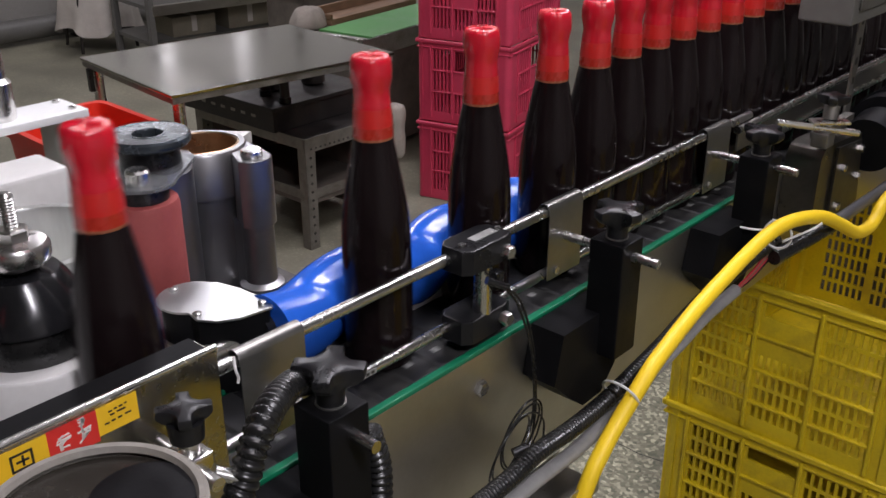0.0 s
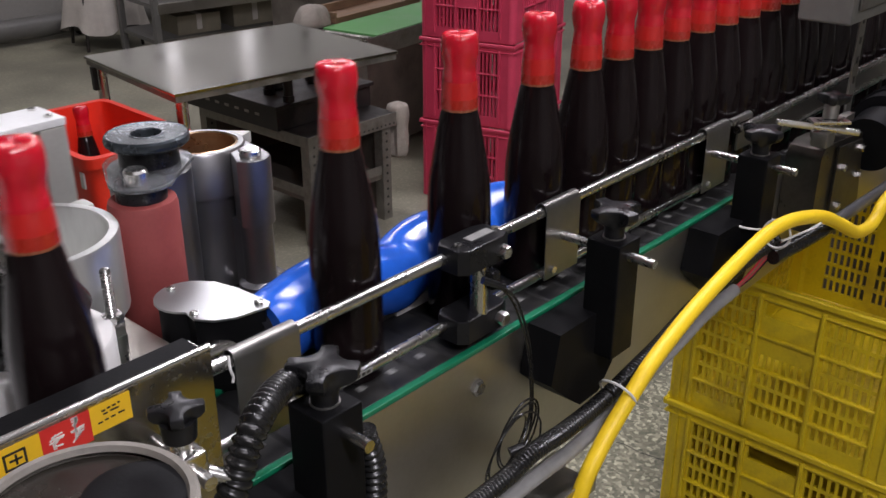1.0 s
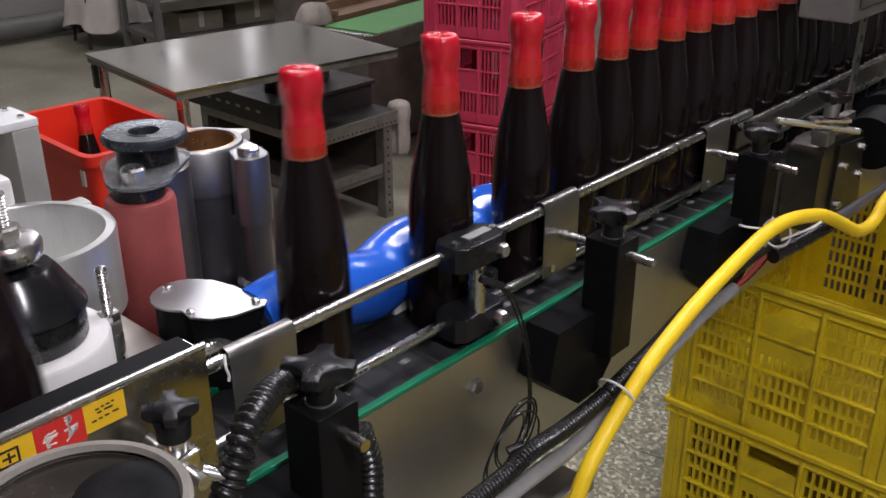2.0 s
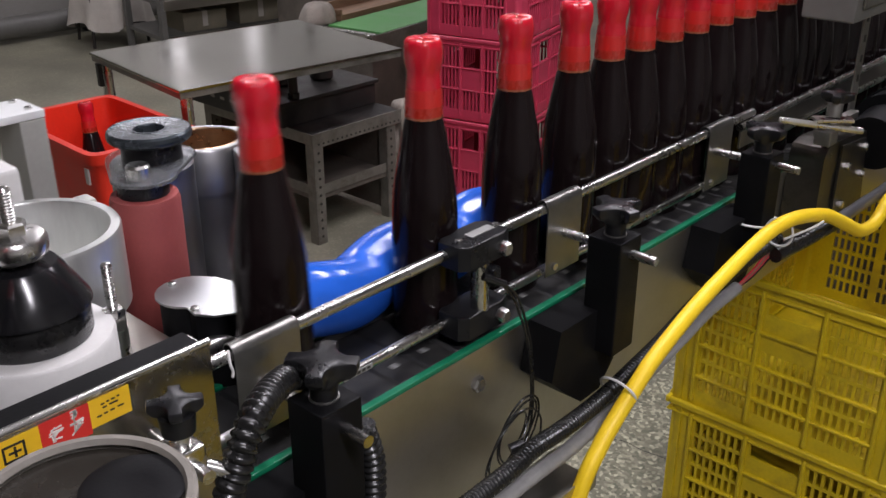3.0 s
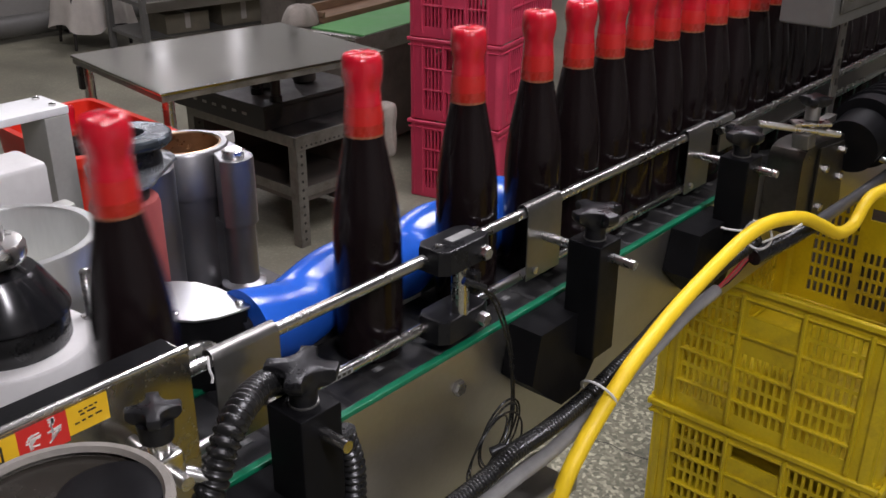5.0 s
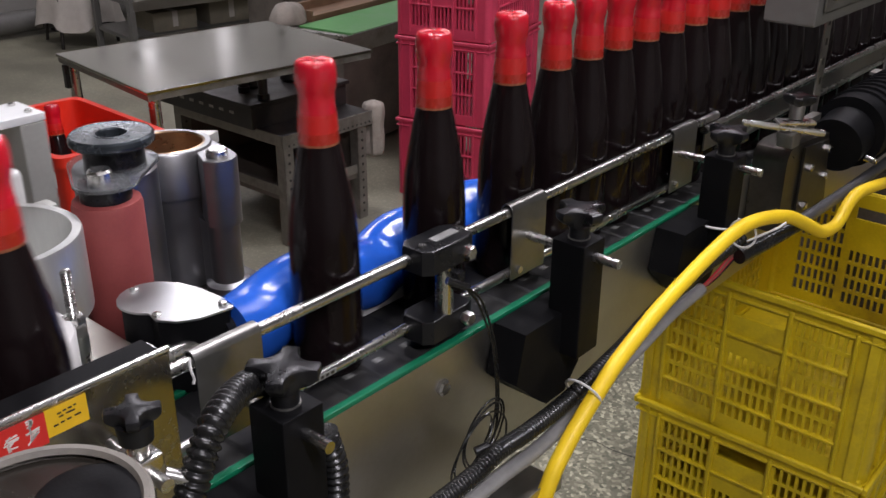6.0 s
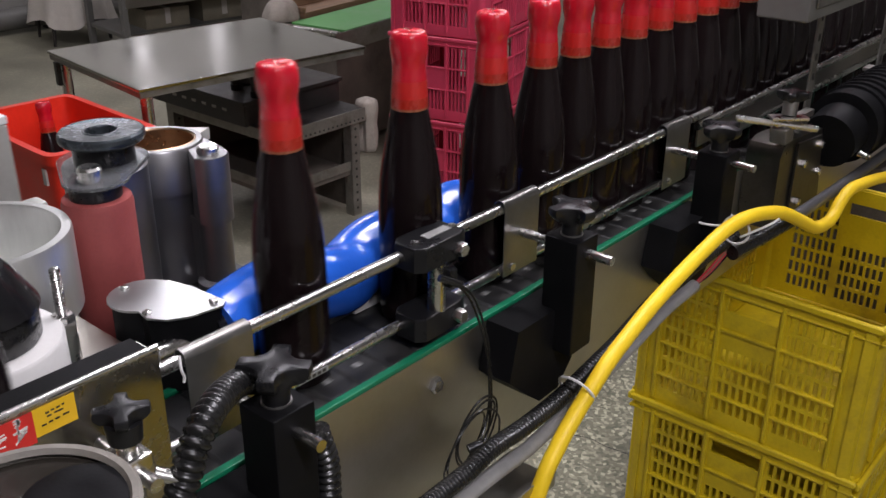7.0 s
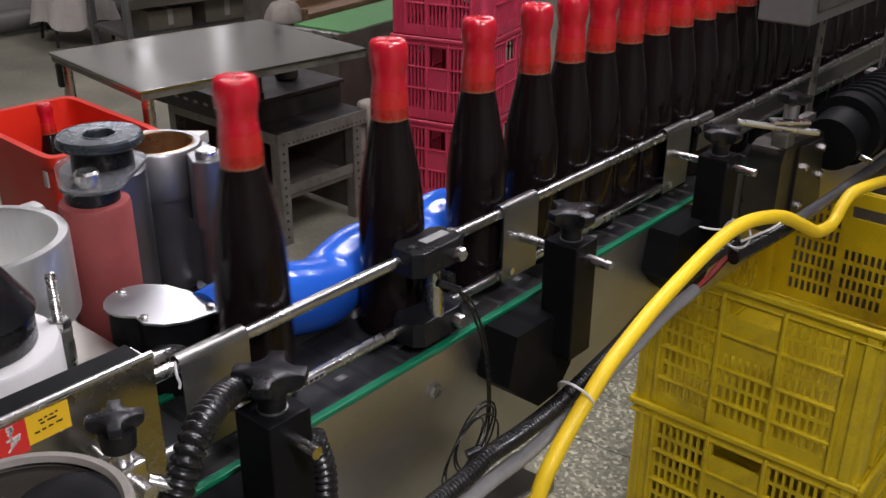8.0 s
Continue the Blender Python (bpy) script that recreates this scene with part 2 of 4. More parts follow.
def sweep(bm, pts, r, seg=12, n=10, rib=0.0, pitch=0.01):
    """A tube through pts; rib: depth of ribs along it, pitch: their spacing."""
    line = smooth_line(pts, n)
    if rib:
        dense, step = [line[0]], pitch / 6
        acc = 0.0
        for a, b in zip(line, line[1:]):
            ln = (b - a).length
            pos = step - acc
            while pos <= ln:
                dense.append(a.lerp(b, pos / ln))
                pos += step
            acc = ln - (pos - step)
        line = dense
    up = Vector((0.13, 0.31, 0.94)).normalized()
    rings, dist = [], 0.0
    for i, p in enumerate(line):
        d = (line[min(i + 1, len(line) - 1)] - line[max(i - 1, 0)]).normalized()
        u = (up - d * up.dot(d)).normalized()
        w = d.cross(u)
        up = u
        rr = r
        if rib:
            rr = r - rib * (0.5 - 0.5 * math.cos(2 * math.pi * i / 6)) ** 1.5
        rings.append([bm.verts.new(p + rr * (u * math.cos(2 * math.pi * k / seg) + w * math.sin(2 * math.pi * k / seg))) for k in range(seg)])
    for a, b in zip(rings, rings[1:]):
        for k in range(seg):
            bm.faces.new((a[k], a[(k + 1) % seg], b[(k + 1) % seg], b[k]))
    bm.faces.new(rings[0][::-1])
    bm.faces.new(rings[-1])
    return bm


def prism(bm, outline, z0, z1, bevel=0.0, m=None):
    """An upright prism over an outline of (x, y)."""
    m = m or Matrix.Identity(4)
    lo = [bm.verts.new(m @ Vector((x, y, z0))) for x, y in outline]
    hi = [bm.verts.new(m @ Vector((x, y, z1))) for x, y in outline]
    k = len(lo)
    side = [bm.faces.new((lo[i], lo[(i + 1) % k], hi[(i + 1) % k], hi[i])) for i in range(k)]
    bm.faces.new(lo[::-1])
    top = bm.faces.new(hi)
    if bevel:
        bmesh.ops.bevel(bm, geom=list(top.edges), offset=bevel, segments=2, affect="EDGES", profile=0.5)
        SOFT.add(id(bm))
    return bm


def mesh_of(name, bm, material, sharp=38):
    bmesh.ops.recalc_face_normals(bm, faces=bm.faces)
    me = bpy.data.meshes.new(name)
    bm.to_mesh(me)
    me["bevelled"] = id(bm) in SOFT
    SOFT.discard(id(bm))
    bm.free()
    me.polygons.foreach_set("use_smooth", [True] * len(me.polygons))
    me.set_sharp_from_angle(angle=radians(sharp))
    me.materials.append(material)
    return me


def flat_faces(ob):
    """Keeps the large faces of a bevelled shape flat in the light."""
    if ob.data["bevelled"]:
        md = ob.modifiers.new("face_weight", "WEIGHTED_NORMAL")
        md.keep_sharp = True
    return ob


def part(name, bm, material, parent, label="", sharp=38):
    ob = flat_faces(new(name, mesh_of(name, bm, material, sharp)))
    ob.parent = parent
    if label:
        ob["label"] = label
    return ob


def solid(name, bm, material, label, category, group="", kind="", sharp=38):
    return tagged(flat_faces(new(name, mesh_of(name, bm, material, sharp))), label, category, group, kind)


def thing(name, label, category, group="", kind="", m=None):
    ob = tagged(new(name), label, category, group, kind)
    ob.empty_display_size = 0.05
    if m is not None:
        ob.matrix_basis = m
    return ob


def B():
    return bmesh.new()


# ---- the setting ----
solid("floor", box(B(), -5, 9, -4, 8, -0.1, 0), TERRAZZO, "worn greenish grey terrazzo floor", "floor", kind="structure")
solid("floor_crack", sweep(B(), [(1.86, 0.46, -0.0008), (1.926, 0.382, -0.0008), (1.943, 0.350, -0.0008), (1.953, 0.322, -0.0008), (1.950, 0.28, -0.0008), (1.957, 0.232, -0.0008), (1.97, 0.15, -0.0008)], 0.0017, 6, 4), INK, "dark crack in the terrazzo floor", "crack", kind="structure")
solid("wall_north", box(B(), -5, 9, 6.1, 6.3, 0, 3.1), WALL, "grey painted back wall of the hall", "wall", kind="structure")
solid("wall_north_upper", box(B(), -5, 9, 6.085, 6.0995, 0.9, 3.1), UPPER_WALL, "added unseen white upper wall that brightens the table reflection", "wall", kind="structure")
solid("wall_south", box(B(), -5, 9, -4.2, -4, 0, 3.1), UPPER_WALL, "grey painted wall behind the aisle", "wall", kind="structure")
solid("wall_east", box(B(), 9, 9.2, -4.2, 6.8, 0, 3.1), UPPER_WALL, "grey painted end wall", "wall", kind="structure")
solid("wall_west", box(B(), -5.2, -5, -4.2, 6.8, 0, 3.1), UPPER_WALL, "grey painted side wall", "wall", kind="structure")
solid("ceiling", box(B(), -5.2, 9.2, -4.2, 6.8, 3.1, 3.2), CEIL, "plain grey ceiling of the hall", "ceiling", kind="structure")
for lx, ly, lz in FIXTURES:
    fx = thing("ceiling_light", "white fluorescent ceiling light with two tubes", "ceiling light", "ceiling lights")
    part("housing", box(B(), lx - 0.11, lx + 0.11, ly - 0.63, ly + 0.63, lz + 0.02, lz + 0.2, 0.01), WHITE, fx)
    for dy in (-0.4, 0.4):
        part("hanger", rod(B(), (lx, ly + dy, lz + 0.2), (lx, ly + dy, 3.1), 0.006, 8), STEEL, fx)
    for dx in (-0.05, 0.05):
        part("tube", rod(B(), (lx + dx, ly - 0.6, lz - 0.01), (lx + dx, ly + 0.6, lz - 0.01), 0.014), TUBE_GLOW, fx, "glowing fluorescent tube")

# two glowing tubes added to make the bright streak reflections on the steel table
for wx in (4.38, 5.12):
    wl = thing("wall_light", "added upright glow tube mirrored as a streak on the table", "wall light", "wall lights")
    part("backplate", box(B(), wx - 0.08, wx + 0.08, 6.055, 6.0848, 1.50, 2.15, 0.004), WHITE, wl)
    part("tube", rod(B(), (wx, 6.03, 1.54), (wx, 6.03, 2.11), 0.05), STREAK_GLOW, wl, "glowing fluorescent tube")

# ---- conveyor ----
ZB = 0.90
conv = thing("bottle_conveyor", "long stainless bottle conveyor with a green wear strip", "conveyor")
part("side_plate", box(B(), -3.8, 6.2, -0.078, -0.074, 0.703, 0.897, 0.001), SATIN, conv, "scuffed stainless side plate")
part("side_plate", box(B(), -3.8, 6.2, 0.074, 0.078, 0.703, 0.897, 0.001), SATIN, conv, "scuffed stainless side plate")
part("bottom_lip", box(B(), -3.8, 6.2, -0.074, -0.05, 0.703, 0.706), BRUSHED, conv)
part("bed", box(B(), -3.8, 6.2, -0.074, 0.074, 0.86, 0.885), BLACK, conv)
part("wear_strip", box(B(), -3.8, 6.2, -0.0785, -0.069, 0.8972, 0.9035, 0.0015), GREEN, conv, "green plastic wear strip")
part("wear_strip", box(B(), -3.8, 6.2, 0.069, 0.0785, 0.8972, 0.9035, 0.0015), GREEN, conv, "green plastic wear strip")
for lx in (-3.2, -1.4, 0.2, 3.6, 5.6):
    for ly in (-0.055, 0.055):
        part("leg", rod(B(), (lx, ly, 0), (lx, ly, 0.86), 0.02), STEEL, conv)
for bx in (0.31, 0.885, 1.46, 2.03):
    part("bolt", lathe(B(), [(0.0105, 0), (0.0105, 0.005), (0.008, 0.0075)], 6, pose(bx, -0.078, 0.853, 90)), STEEL, conv)

belt = thing("slat_belt", "dark plastic slat chain carrying the bottles", "conveyor belt")
SLAT = 0.0455
slat_me = None
for k in range(140):
    x = -0.1 + k * SLAT
    if slat_me is None:
        slat_me = mesh_of("slat", box(B(), -SLAT / 2 + 0.0008, SLAT / 2 - 0.0008, -0.0665, 0.0665, -0.006, 0, 0.0012, seg=1), BELT)
        pad_me = mesh_of("pad", box(B(), -0.0045, 0.0045, -0.004, 0.004, 0, 0.0008), PAD)
    so = new("slat", slat_me)
    so.parent, so.matrix_basis = belt, pose(x, 0, ZB)
    if k % 7 not in (3, 5):
        po = new("pad", pad_me)
        po.parent, po.matrix_basis = so, pose(0, -0.036, 0)


# ---- bottles ----
# (turns of the screw, place along the line)
LINE = [(-33.0, 3.518), (-3.0, 1.247), (-2.347, 1.197), (-1.805, 1.15), (-1.363, 1.1), (-0.981, 1.05), (-0.634, 1.0), (-0.308, 0.95), (0.0, 0.9), (0.289, 0.85), (0.552, 0.8), (0.80, 0.75), (1.0, 0.7), (1.15, 0.65), (1.271, 0.6), (1.394, 0.55), (1.525, 0.5), (1.64, 0.464), (1.72, 0.450), (1.80, 0.436), (2.06, 0.345), (14.06, -3.855)]


def place_on_line(phi):
    for (a, xa), (b, xb) in zip(LINE, LINE[1:]):
        if phi <= b or b == LINE[-1][0]:
            return xa + (xb - xa) * (phi - a) / (b - a)


def turns_at(x):
    for (a, xa), (b, xb) in zip(LINE, LINE[1:]):
        if x >= xb or b == LINE[-1][0]:
            return a + (b - a) * (x - xa) / (xb - xa)


def soft_place(phi):
    return sum(place_on_line(phi + d) * w for d, w in ((-0.12, 0.25), (0, 0.5), (0.12, 0.25)))


# the drive runs a little unevenly: (seconds, turns ahead of a steady pace)
UNEVEN = [(0.0, 0.0), (0.5, -0.01), (1.0, 0.015), (1.5, 0.0), (3.0, 0.015), (3.5, -0.02), (4.0, 0.0), (4.5, -0.03), (6.0, -0.005), (6.5, -0.015), (7.0, -0.015), (7.5, -0.005), (8.0, -0.02)]


def screw_turns(t):
    return 0.5347 + 1.1831 * t + float(np.interp(t, [a for a, b in UNEVEN], [b for a, b in UNEVEN]))


BODY_PROFILE = [(0.024, 0.0035), (0.032, 0.0), (0.0360, 0.003), (0.0374, 0.009), (0.0377, 0.020), (0.0377, 0.112), (0.0373, 0.128), (0.0371, 0.142), (0.0365, 0.158), (0.0351, 0.174), (0.0327, 0.192), (0.0299, 0.208), (0.0267, 0.225), (0.0239, 0.240), (0.0216, 0.252), (0.0199, 0.2572), (0.0185, 0.262), (0.016, 0.28), (0.014, 0.31)]
CAP_PROFILE = [(0.0189, 0.2895), (0.0190, 0.291), (0.0182, 0.298), (0.0179, 0.304), (0.0183, 0.309), (0.0195, 0.314), (0.0206, 0.319), (0.0209, 0.326), (0.0206, 0.332), (0.0198, 0.3370), (0.0180, 0.3403), (0.0145, 0.3420), (0.009, 0.3412), (0.003, 0.3415)]


def wrinkled(prof, seg=96):
    """The shrink film's folds grow towards the crown."""
    bm = lathe(B(), prof, seg)
    rnd = random.Random(11)
    waves = [(rnd.randint(9, 34), rnd.uniform(0, 6.28), rnd.uniform(0.3, 1.0)) for k in range(7)]
    for v in bm.verts:
        a, r = math.atan2(v.co.y, v.co.x), math.hypot(v.co.x, v.co.y)
        k = max(0.0, min(1.0, (v.co.z - 0.322) / 0.016))
        w = sum(c * math.sin(n * a + p + v.co.z * 260) for n, p, c in waves) / 4
        f = 1 + 0.026 * k * w
        v.co.x, v.co.y = v.co.x * f, v.co.y * f
        if r < 0.0188:
            v.co.z += 0.0013 * w * k
    return bm


HEM = mat("thin_film_hem", (0.3, 0.10, 0.05), 0.28, 0, 0.3, 40, 120, 0.15, (0.12, 0.02, 0.01), 0.5, (1, 1, 0.4), coat=0.3)
FILM = mat("thin_film", (0.40, 0.022, 0.012), 0.28, 0, 0.3, 40, 120, 0.15, (0.26, 0.024, 0.012), 0.5, (1, 1, 0.4), coat=0.3)
bottle = thing("sauce_bottle", "dark glass sauce bottle with a red shrink capsule", "bottle", "bottles on the conveyor")
part("body", lathe(B(), BODY_PROFILE, 40), GLASS, bottle)
part("sleeve", lathe(B(), [(0.02035, 0.271), (0.0202, 0.277), (0.0191, 0.290)], 40, None, False), SLEEVE, bottle, "orange-red capsule sleeve")
part("film_band", lathe(B(), [(0.0207, 0.2600), (0.0205, 0.2655), (0.02035, 0.271)], 40, None, False), FILM, bottle, "thin see-through band of the sleeve")
part("hem", lathe(B(), [(0.0198, 0.2570), (0.0206, 0.2575), (0.0208, 0.259), (0.0207, 0.2600)], 40, None, False), HEM, bottle, "brownish hem of the shrink film")
part("capsule", wrinkled(CAP_PROFILE), CAP, bottle, "wrinkled red shrink capsule")
BOTTLES = [bottle] + [copy_thing(bottle, pose(0, 0, ZB)) for k in range(37)]

# ---- blue feed screw ----
SCREW_Y, SCREW_Z, SCREW_R, SCREW_ROOT = 0.070, 0.952, 0.051, 0.033
SCREW_X0, SCREW_X1 = 0.70, 1.45


def build_screw():
    bm = B()
    nx, na = 220, 64
    rings = []
    for i in range(nx + 1):
        x = SCREW_X0 + (SCREW_X1 - SCREW_X0) * i / nx
        phi = turns_at(x)
        ring = []
        for k in range(na):
            b = 2 * math.pi * k / na
            s = math.sin(math.pi * (phi - b / (2 * math.pi))) ** 2
            r = SCREW_ROOT + (SCREW_R - SCREW_ROOT) * s ** 0.8
            ring.append(bm.verts.new((x, -r * math.cos(b), r * math.sin(b))))
        rings.append(ring)
    for a, c in zip(rings, rings[1:]):
        for k in range(na):
            bm.faces.new((a[k], a[(k + 1) % na], c[(k + 1) % na], c[k]))
    bm.faces.new(rings[0])
    bm.faces.new(rings[-1])
    return bm


screw = thing("feed_screw", "blue nylon feed screw spacing the bottles", "feed screw", m=pose(0, SCREW_Y, SCREW_Z))
part("helix", build_screw(), BLUE, screw, sharp=60)
part("shaft", rod(B(), (0.62, 0, 0), (1.6, 0, 0), 0.011), STEEL, screw, "steel shaft")
part("end_collar", rod(B(), (0.69, 0, 0), (0.7, 0, 0), 0.024), BLACK, screw)


# ---- motions ----
# how far single bottles lag or lead once they have left the screw (number in the row, metres)
SLIP = {4: 0.015, 5: 0.013, 6: 0.004, 8: -0.018, 9: -0.019, 10: 0.004}


def bottle_place(n, t):
    phi = screw_turns(t) - (n - 2)
    return soft_place(phi) + SLIP.get(n, 0.0) * max(0.0, min(1.0, (phi - 1.1) / 0.25))


def motions():
    times = [k / 10 for k in range(81)]
    for n, ob in enumerate(BOTTLES):
        walk(ob, [(t, pose(bottle_place(n, t), 0, ZB)) for t in times])
    walk(screw, [(t, pose(0, SCREW_Y, SCREW_Z, 360 * screw_turns(t))) for t in times])
    walk(br, [(t, pusher_place(t)) for t in times])
    walk(belt, [(t, pose(-0.43 * t, 0, 0)) for t in times])


# ---- guide rails and their holders ----
rail = thing("guide_rail", "round stainless guide rail pair along the bottles", "guide rail")
part("upper_rod", rod(B(), (0.40, -0.047, 1.014), (1.597, -0.047, 1.014), 0.0066, 24), STEEL, rail)
part("lower_rod", rod(B(), (0.30, -0.047, 0.930), (1.52, -0.047, 0.930), 0.0064, 24), STEEL, rail)
mark = part("print_mark", box(B(), 0.705, 0.745, -0.0542, -0.0530, 0.9285, 0.9345), PAD, rail, "small pale label with dark print")
for k in range(5):
    part("print_bar", box(B(), 0.709 + 0.007 * k, 0.7135 + 0.007 * k, -0.0547, -0.0542, 0.9298, 0.9332), INK, mark)
for x0, x1 in ((0.578, 0.652), (1.041, 1.112), (1.443, 1.516)):
    arc = [(-0.047 + 0.0090 * math.cos(a), 1.0165 + 0.0090 * math.sin(a)) for a in (3.1, 2.6, 2.1, 1.57, 1.0, 0.5, 0.0)]
    arc_in = [(-0.047 + 0.0076 * math.cos(a), 1.0165 + 0.0076 * math.sin(a)) for a in (0.0, 0.5, 1.0, 1.57, 2.1, 2.6, 3.1)]
    fold = [(-0.0560, 0.924), *arc, (-0.038, 1.008), (-0.0394, 1.008), *arc_in, (-0.0546, 0.924)]
    part("saddle_plate", prism(B(), fold, x0, x1, 0, Matrix(((0, 0, 1, 0), (1, 0, 0, 0), (0, 1, 0, 0), (0, 0, 0, 1)))), SHEET, rail, "folded stainless saddle plate")
    part("screw", rod(B(), ((x0 + x1) / 2 - 0.02, -0.0565, 0.935), ((x0 + x1) / 2 - 0.02, -0.06, 0.935), 0.005, 8), STEEL, rail)
bm = B()
sweep(bm, [(0.576, -0.05, 1.021), (0.572, -0.057, 1.012), (0.5735, -0.058, 1.004), (0.572, -0.0585, 0.999)], 0.0014, 6, 4)
part("tape_scrap", bm, WHITE, rail, "torn scrap of white tape")

far_rail = thing("guide_rail", "second stainless guide rail further along the line", "guide rail")
part("upper_rod", rod(B(), (1.548, -0.052, 1.000), (4.6, -0.052, 1.000), 0.0066, 20), STEEL, far_rail)
part("flat_bar", box(B(), 1.56, 4.6, -0.0500, -0.046, 0.962, 0.995, 0.001), BRUSHED, far_rail)
part("lower_rod", rod(B(), (1.60, -0.052, 0.958), (4.6, -0.052, 0.958), 0.0055, 20), STEEL, far_rail)


def star_knob(bm, x, y, z, r, h, lobes=4, turn=0.0):
    """A moulded knob: flat top, round scallops between the lobes, tucked-in underside."""
    rings = []
    n = 80
    d, bite = 1.15, 0.58
    for f, zz, deep in ((0.42, 0.0, 0.0), (0.45, 0.14, 0.0), (0.80, 0.34, 0.9), (0.97, 0.55, 1.0), (1.0, 0.66, 1.0), (1.0, 0.84, 1.0), (0.975, 0.90, 1.0), (0.93, 0.925, 1.0), (0.55, 0.985, 0.5), (0.12, 1.0, 0.0)):
        ring = []
        for k in range(n):
            a = 2 * math.pi * k / n
            w = 2 * math.pi / lobes
            v = ((a - turn) % w) - w / 2
            q = bite * bite - (d * math.sin(v)) ** 2
            cut = min(1.0, d * math.cos(v) - math.sqrt(q)) if q > 0 else 1.0
            rr = r * f * (1 + deep * (cut - 1))
            ring.append(bm.verts.new((x + rr * math.cos(a), y + rr * math.sin(a), z + h * zz)))
        rings.append(ring)
    for a, b in zip(rings, rings[1:]):
        for k in range(n):
            bm.faces.new((a[k], a[(k + 1) % n], b[(k + 1) % n], b[k]))
    bm.faces.new(rings[0][::-1])
    bm.faces.new(rings[-1])
    return bm


def bracket_post(x, y, top, rod_z, rod_y0, rod_y1, knob_turn, label):
    p = thing("rail_post", label, "rail post", "rail posts")
    part("post", box(B(), x - 0.0235, x + 0.0235, y - 0.0235, y + 0.0235, 0.842, top, 0.003), BLACK_POWDER, p)
    m = Matrix(((1, 0, 0, 0), (0, 0, 1, 0), (0, 1, 0, 0), (0, 0, 0, 1)))
    body = [(x - 0.098, 0.900), (x - 0.112, 0.836), (x - 0.080, 0.806), (x - 0.047, 0.779), (x - 0.007, 0.780), (x + 0.0225, 0.812), (x + 0.0225, 0.900)]
    part("clamp_body", prism(B(), body, -0.128, -0.079, 0.003, m), BLACK_POWDER, p, "angular black clamp body")
    part("stem", rod(B(), (x, y, top), (x, y, top + 0.020), 0.0125, 20), BLACK, p)
    part("star_knob", star_knob(B(), x, y, top + 0.014, 0.0325, 0.027, 4, knob_turn), BLACK, p, "black four-lobed star knob", 30)
    part("washer", rod(B(), (x, y, top), (x, y, top + 0.0015), 0.0138, 20), GALV, p)
    bm = rod(B(), (x, rod_y0, rod_z), (x, rod_y1, rod_z), 0.0058, 18)
    part("cross_rod", bm, STEEL, p, "bright steel cross rod")
    part("rod_hole", rod(B(), (x, rod_y1 + 0.009, rod_z + 0.0045), (x, rod_y1 + 0.009, rod_z + 0.0062), 0.0022, 10), INK, p)
    return p


bracket_post(0.612, -0.135, 0.993, 0.972, -0.056, -0.190, 0.61, "black square rail post beside a corrugated hose")
bracket_post(1.076, -0.130, 0.995, 0.976, -0.056, -0.188, 1.27, "black square rail post clamped to the conveyor side")
bracket_post(1.465, -0.130, 1.000, 0.984, -0.056, -0.188, 1.3, "black square rail post with a white cable tie")

# ---- sensor clamp ----
sens = thing("sensor_bracket", "black photo sensor bracket clamped on the rails", "sensor bracket")
blk = [(-0.042, -0.016), (-0.032, -0.025), (0.026, -0.025), (0.040, -0.019), (0.040, 0.014), (0.028, 0.022), (-0.03, 0.022), (-0.042, 0.013)]
part("upper_clamp", prism(B(), blk, 1.000, 1.029, 0.004, pose(0.905, -0.052, 0)), BLACK, sens)
part("lower_clamp", prism(B(), blk, 0.914, 0.943, 0.004, pose(0.905, -0.052, 0)), BLACK, sens)
part("pillar", rod(B(), (0.902, -0.066, 0.94), (0.902, -0.066, 1.0), 0.0105, 24), STEEL, sens)
part("pillar_block", box(B(), 0.902, 0.916, -0.086, -0.072, 0.972, 0.995, 0.003), BLACK, sens)
part("nameplate", box(B(), 0.893, 0.932, -0.062, -0.050, 1.0292, 1.0302), PAD, sens, "small worn grey nameplate")
for dx in (-0.030, 0.033):
    part("socket_screw", rod(B(), (0.905 + dx, -0.058, 1.0285), (0.905 + dx, -0.058, 1.0315), 0.0045, 14), STEEL, sens)
part("hex_bolt", lathe(B(), [(0.0085, 0), (0.0085, 0.011), (0.007, 0.013)], 6, pose(0.926, -0.075, 1.012, 90)), STEEL, sens)
part("hex_bolt", lathe(B(), [(0.0085, 0), (0.0085, 0.011), (0.007, 0.013)], 6, pose(0.926, -0.075, 0.928, 90)), STEEL, sens)
part("cable_gland", rod(B(), (0.885, -0.085, 0.993), (0.907, -0.098, 0.980), 0.0045, 14), RUBBER, sens)
cab = thing("sensor_cable", "thin black sensor cable hanging in loose coils", "cable")
part("lead", sweep(B(), [(0.905, -0.097, 0.981), (0.925, -0.102, 0.958), (0.946, -0.104, 0.905), (0.957, -0.104, 0.85), (0.952, -0.110, 0.80), (0.93, -0.118, 0.765), (0.88, -0.125, 0.75)], 0.0016, 8), RUBBER, cab)
part("lead", sweep(B(), [(0.903, -0.099, 0.980), (0.917, -0.104, 0.958), (0.938, -0.107, 0.905), (0.950, -0.107, 0.85), (0.944, -0.112, 0.80), (0.915, -0.120, 0.77), (0.86, -0.127, 0.76)], 0.0016, 8), RUBBER, cab)
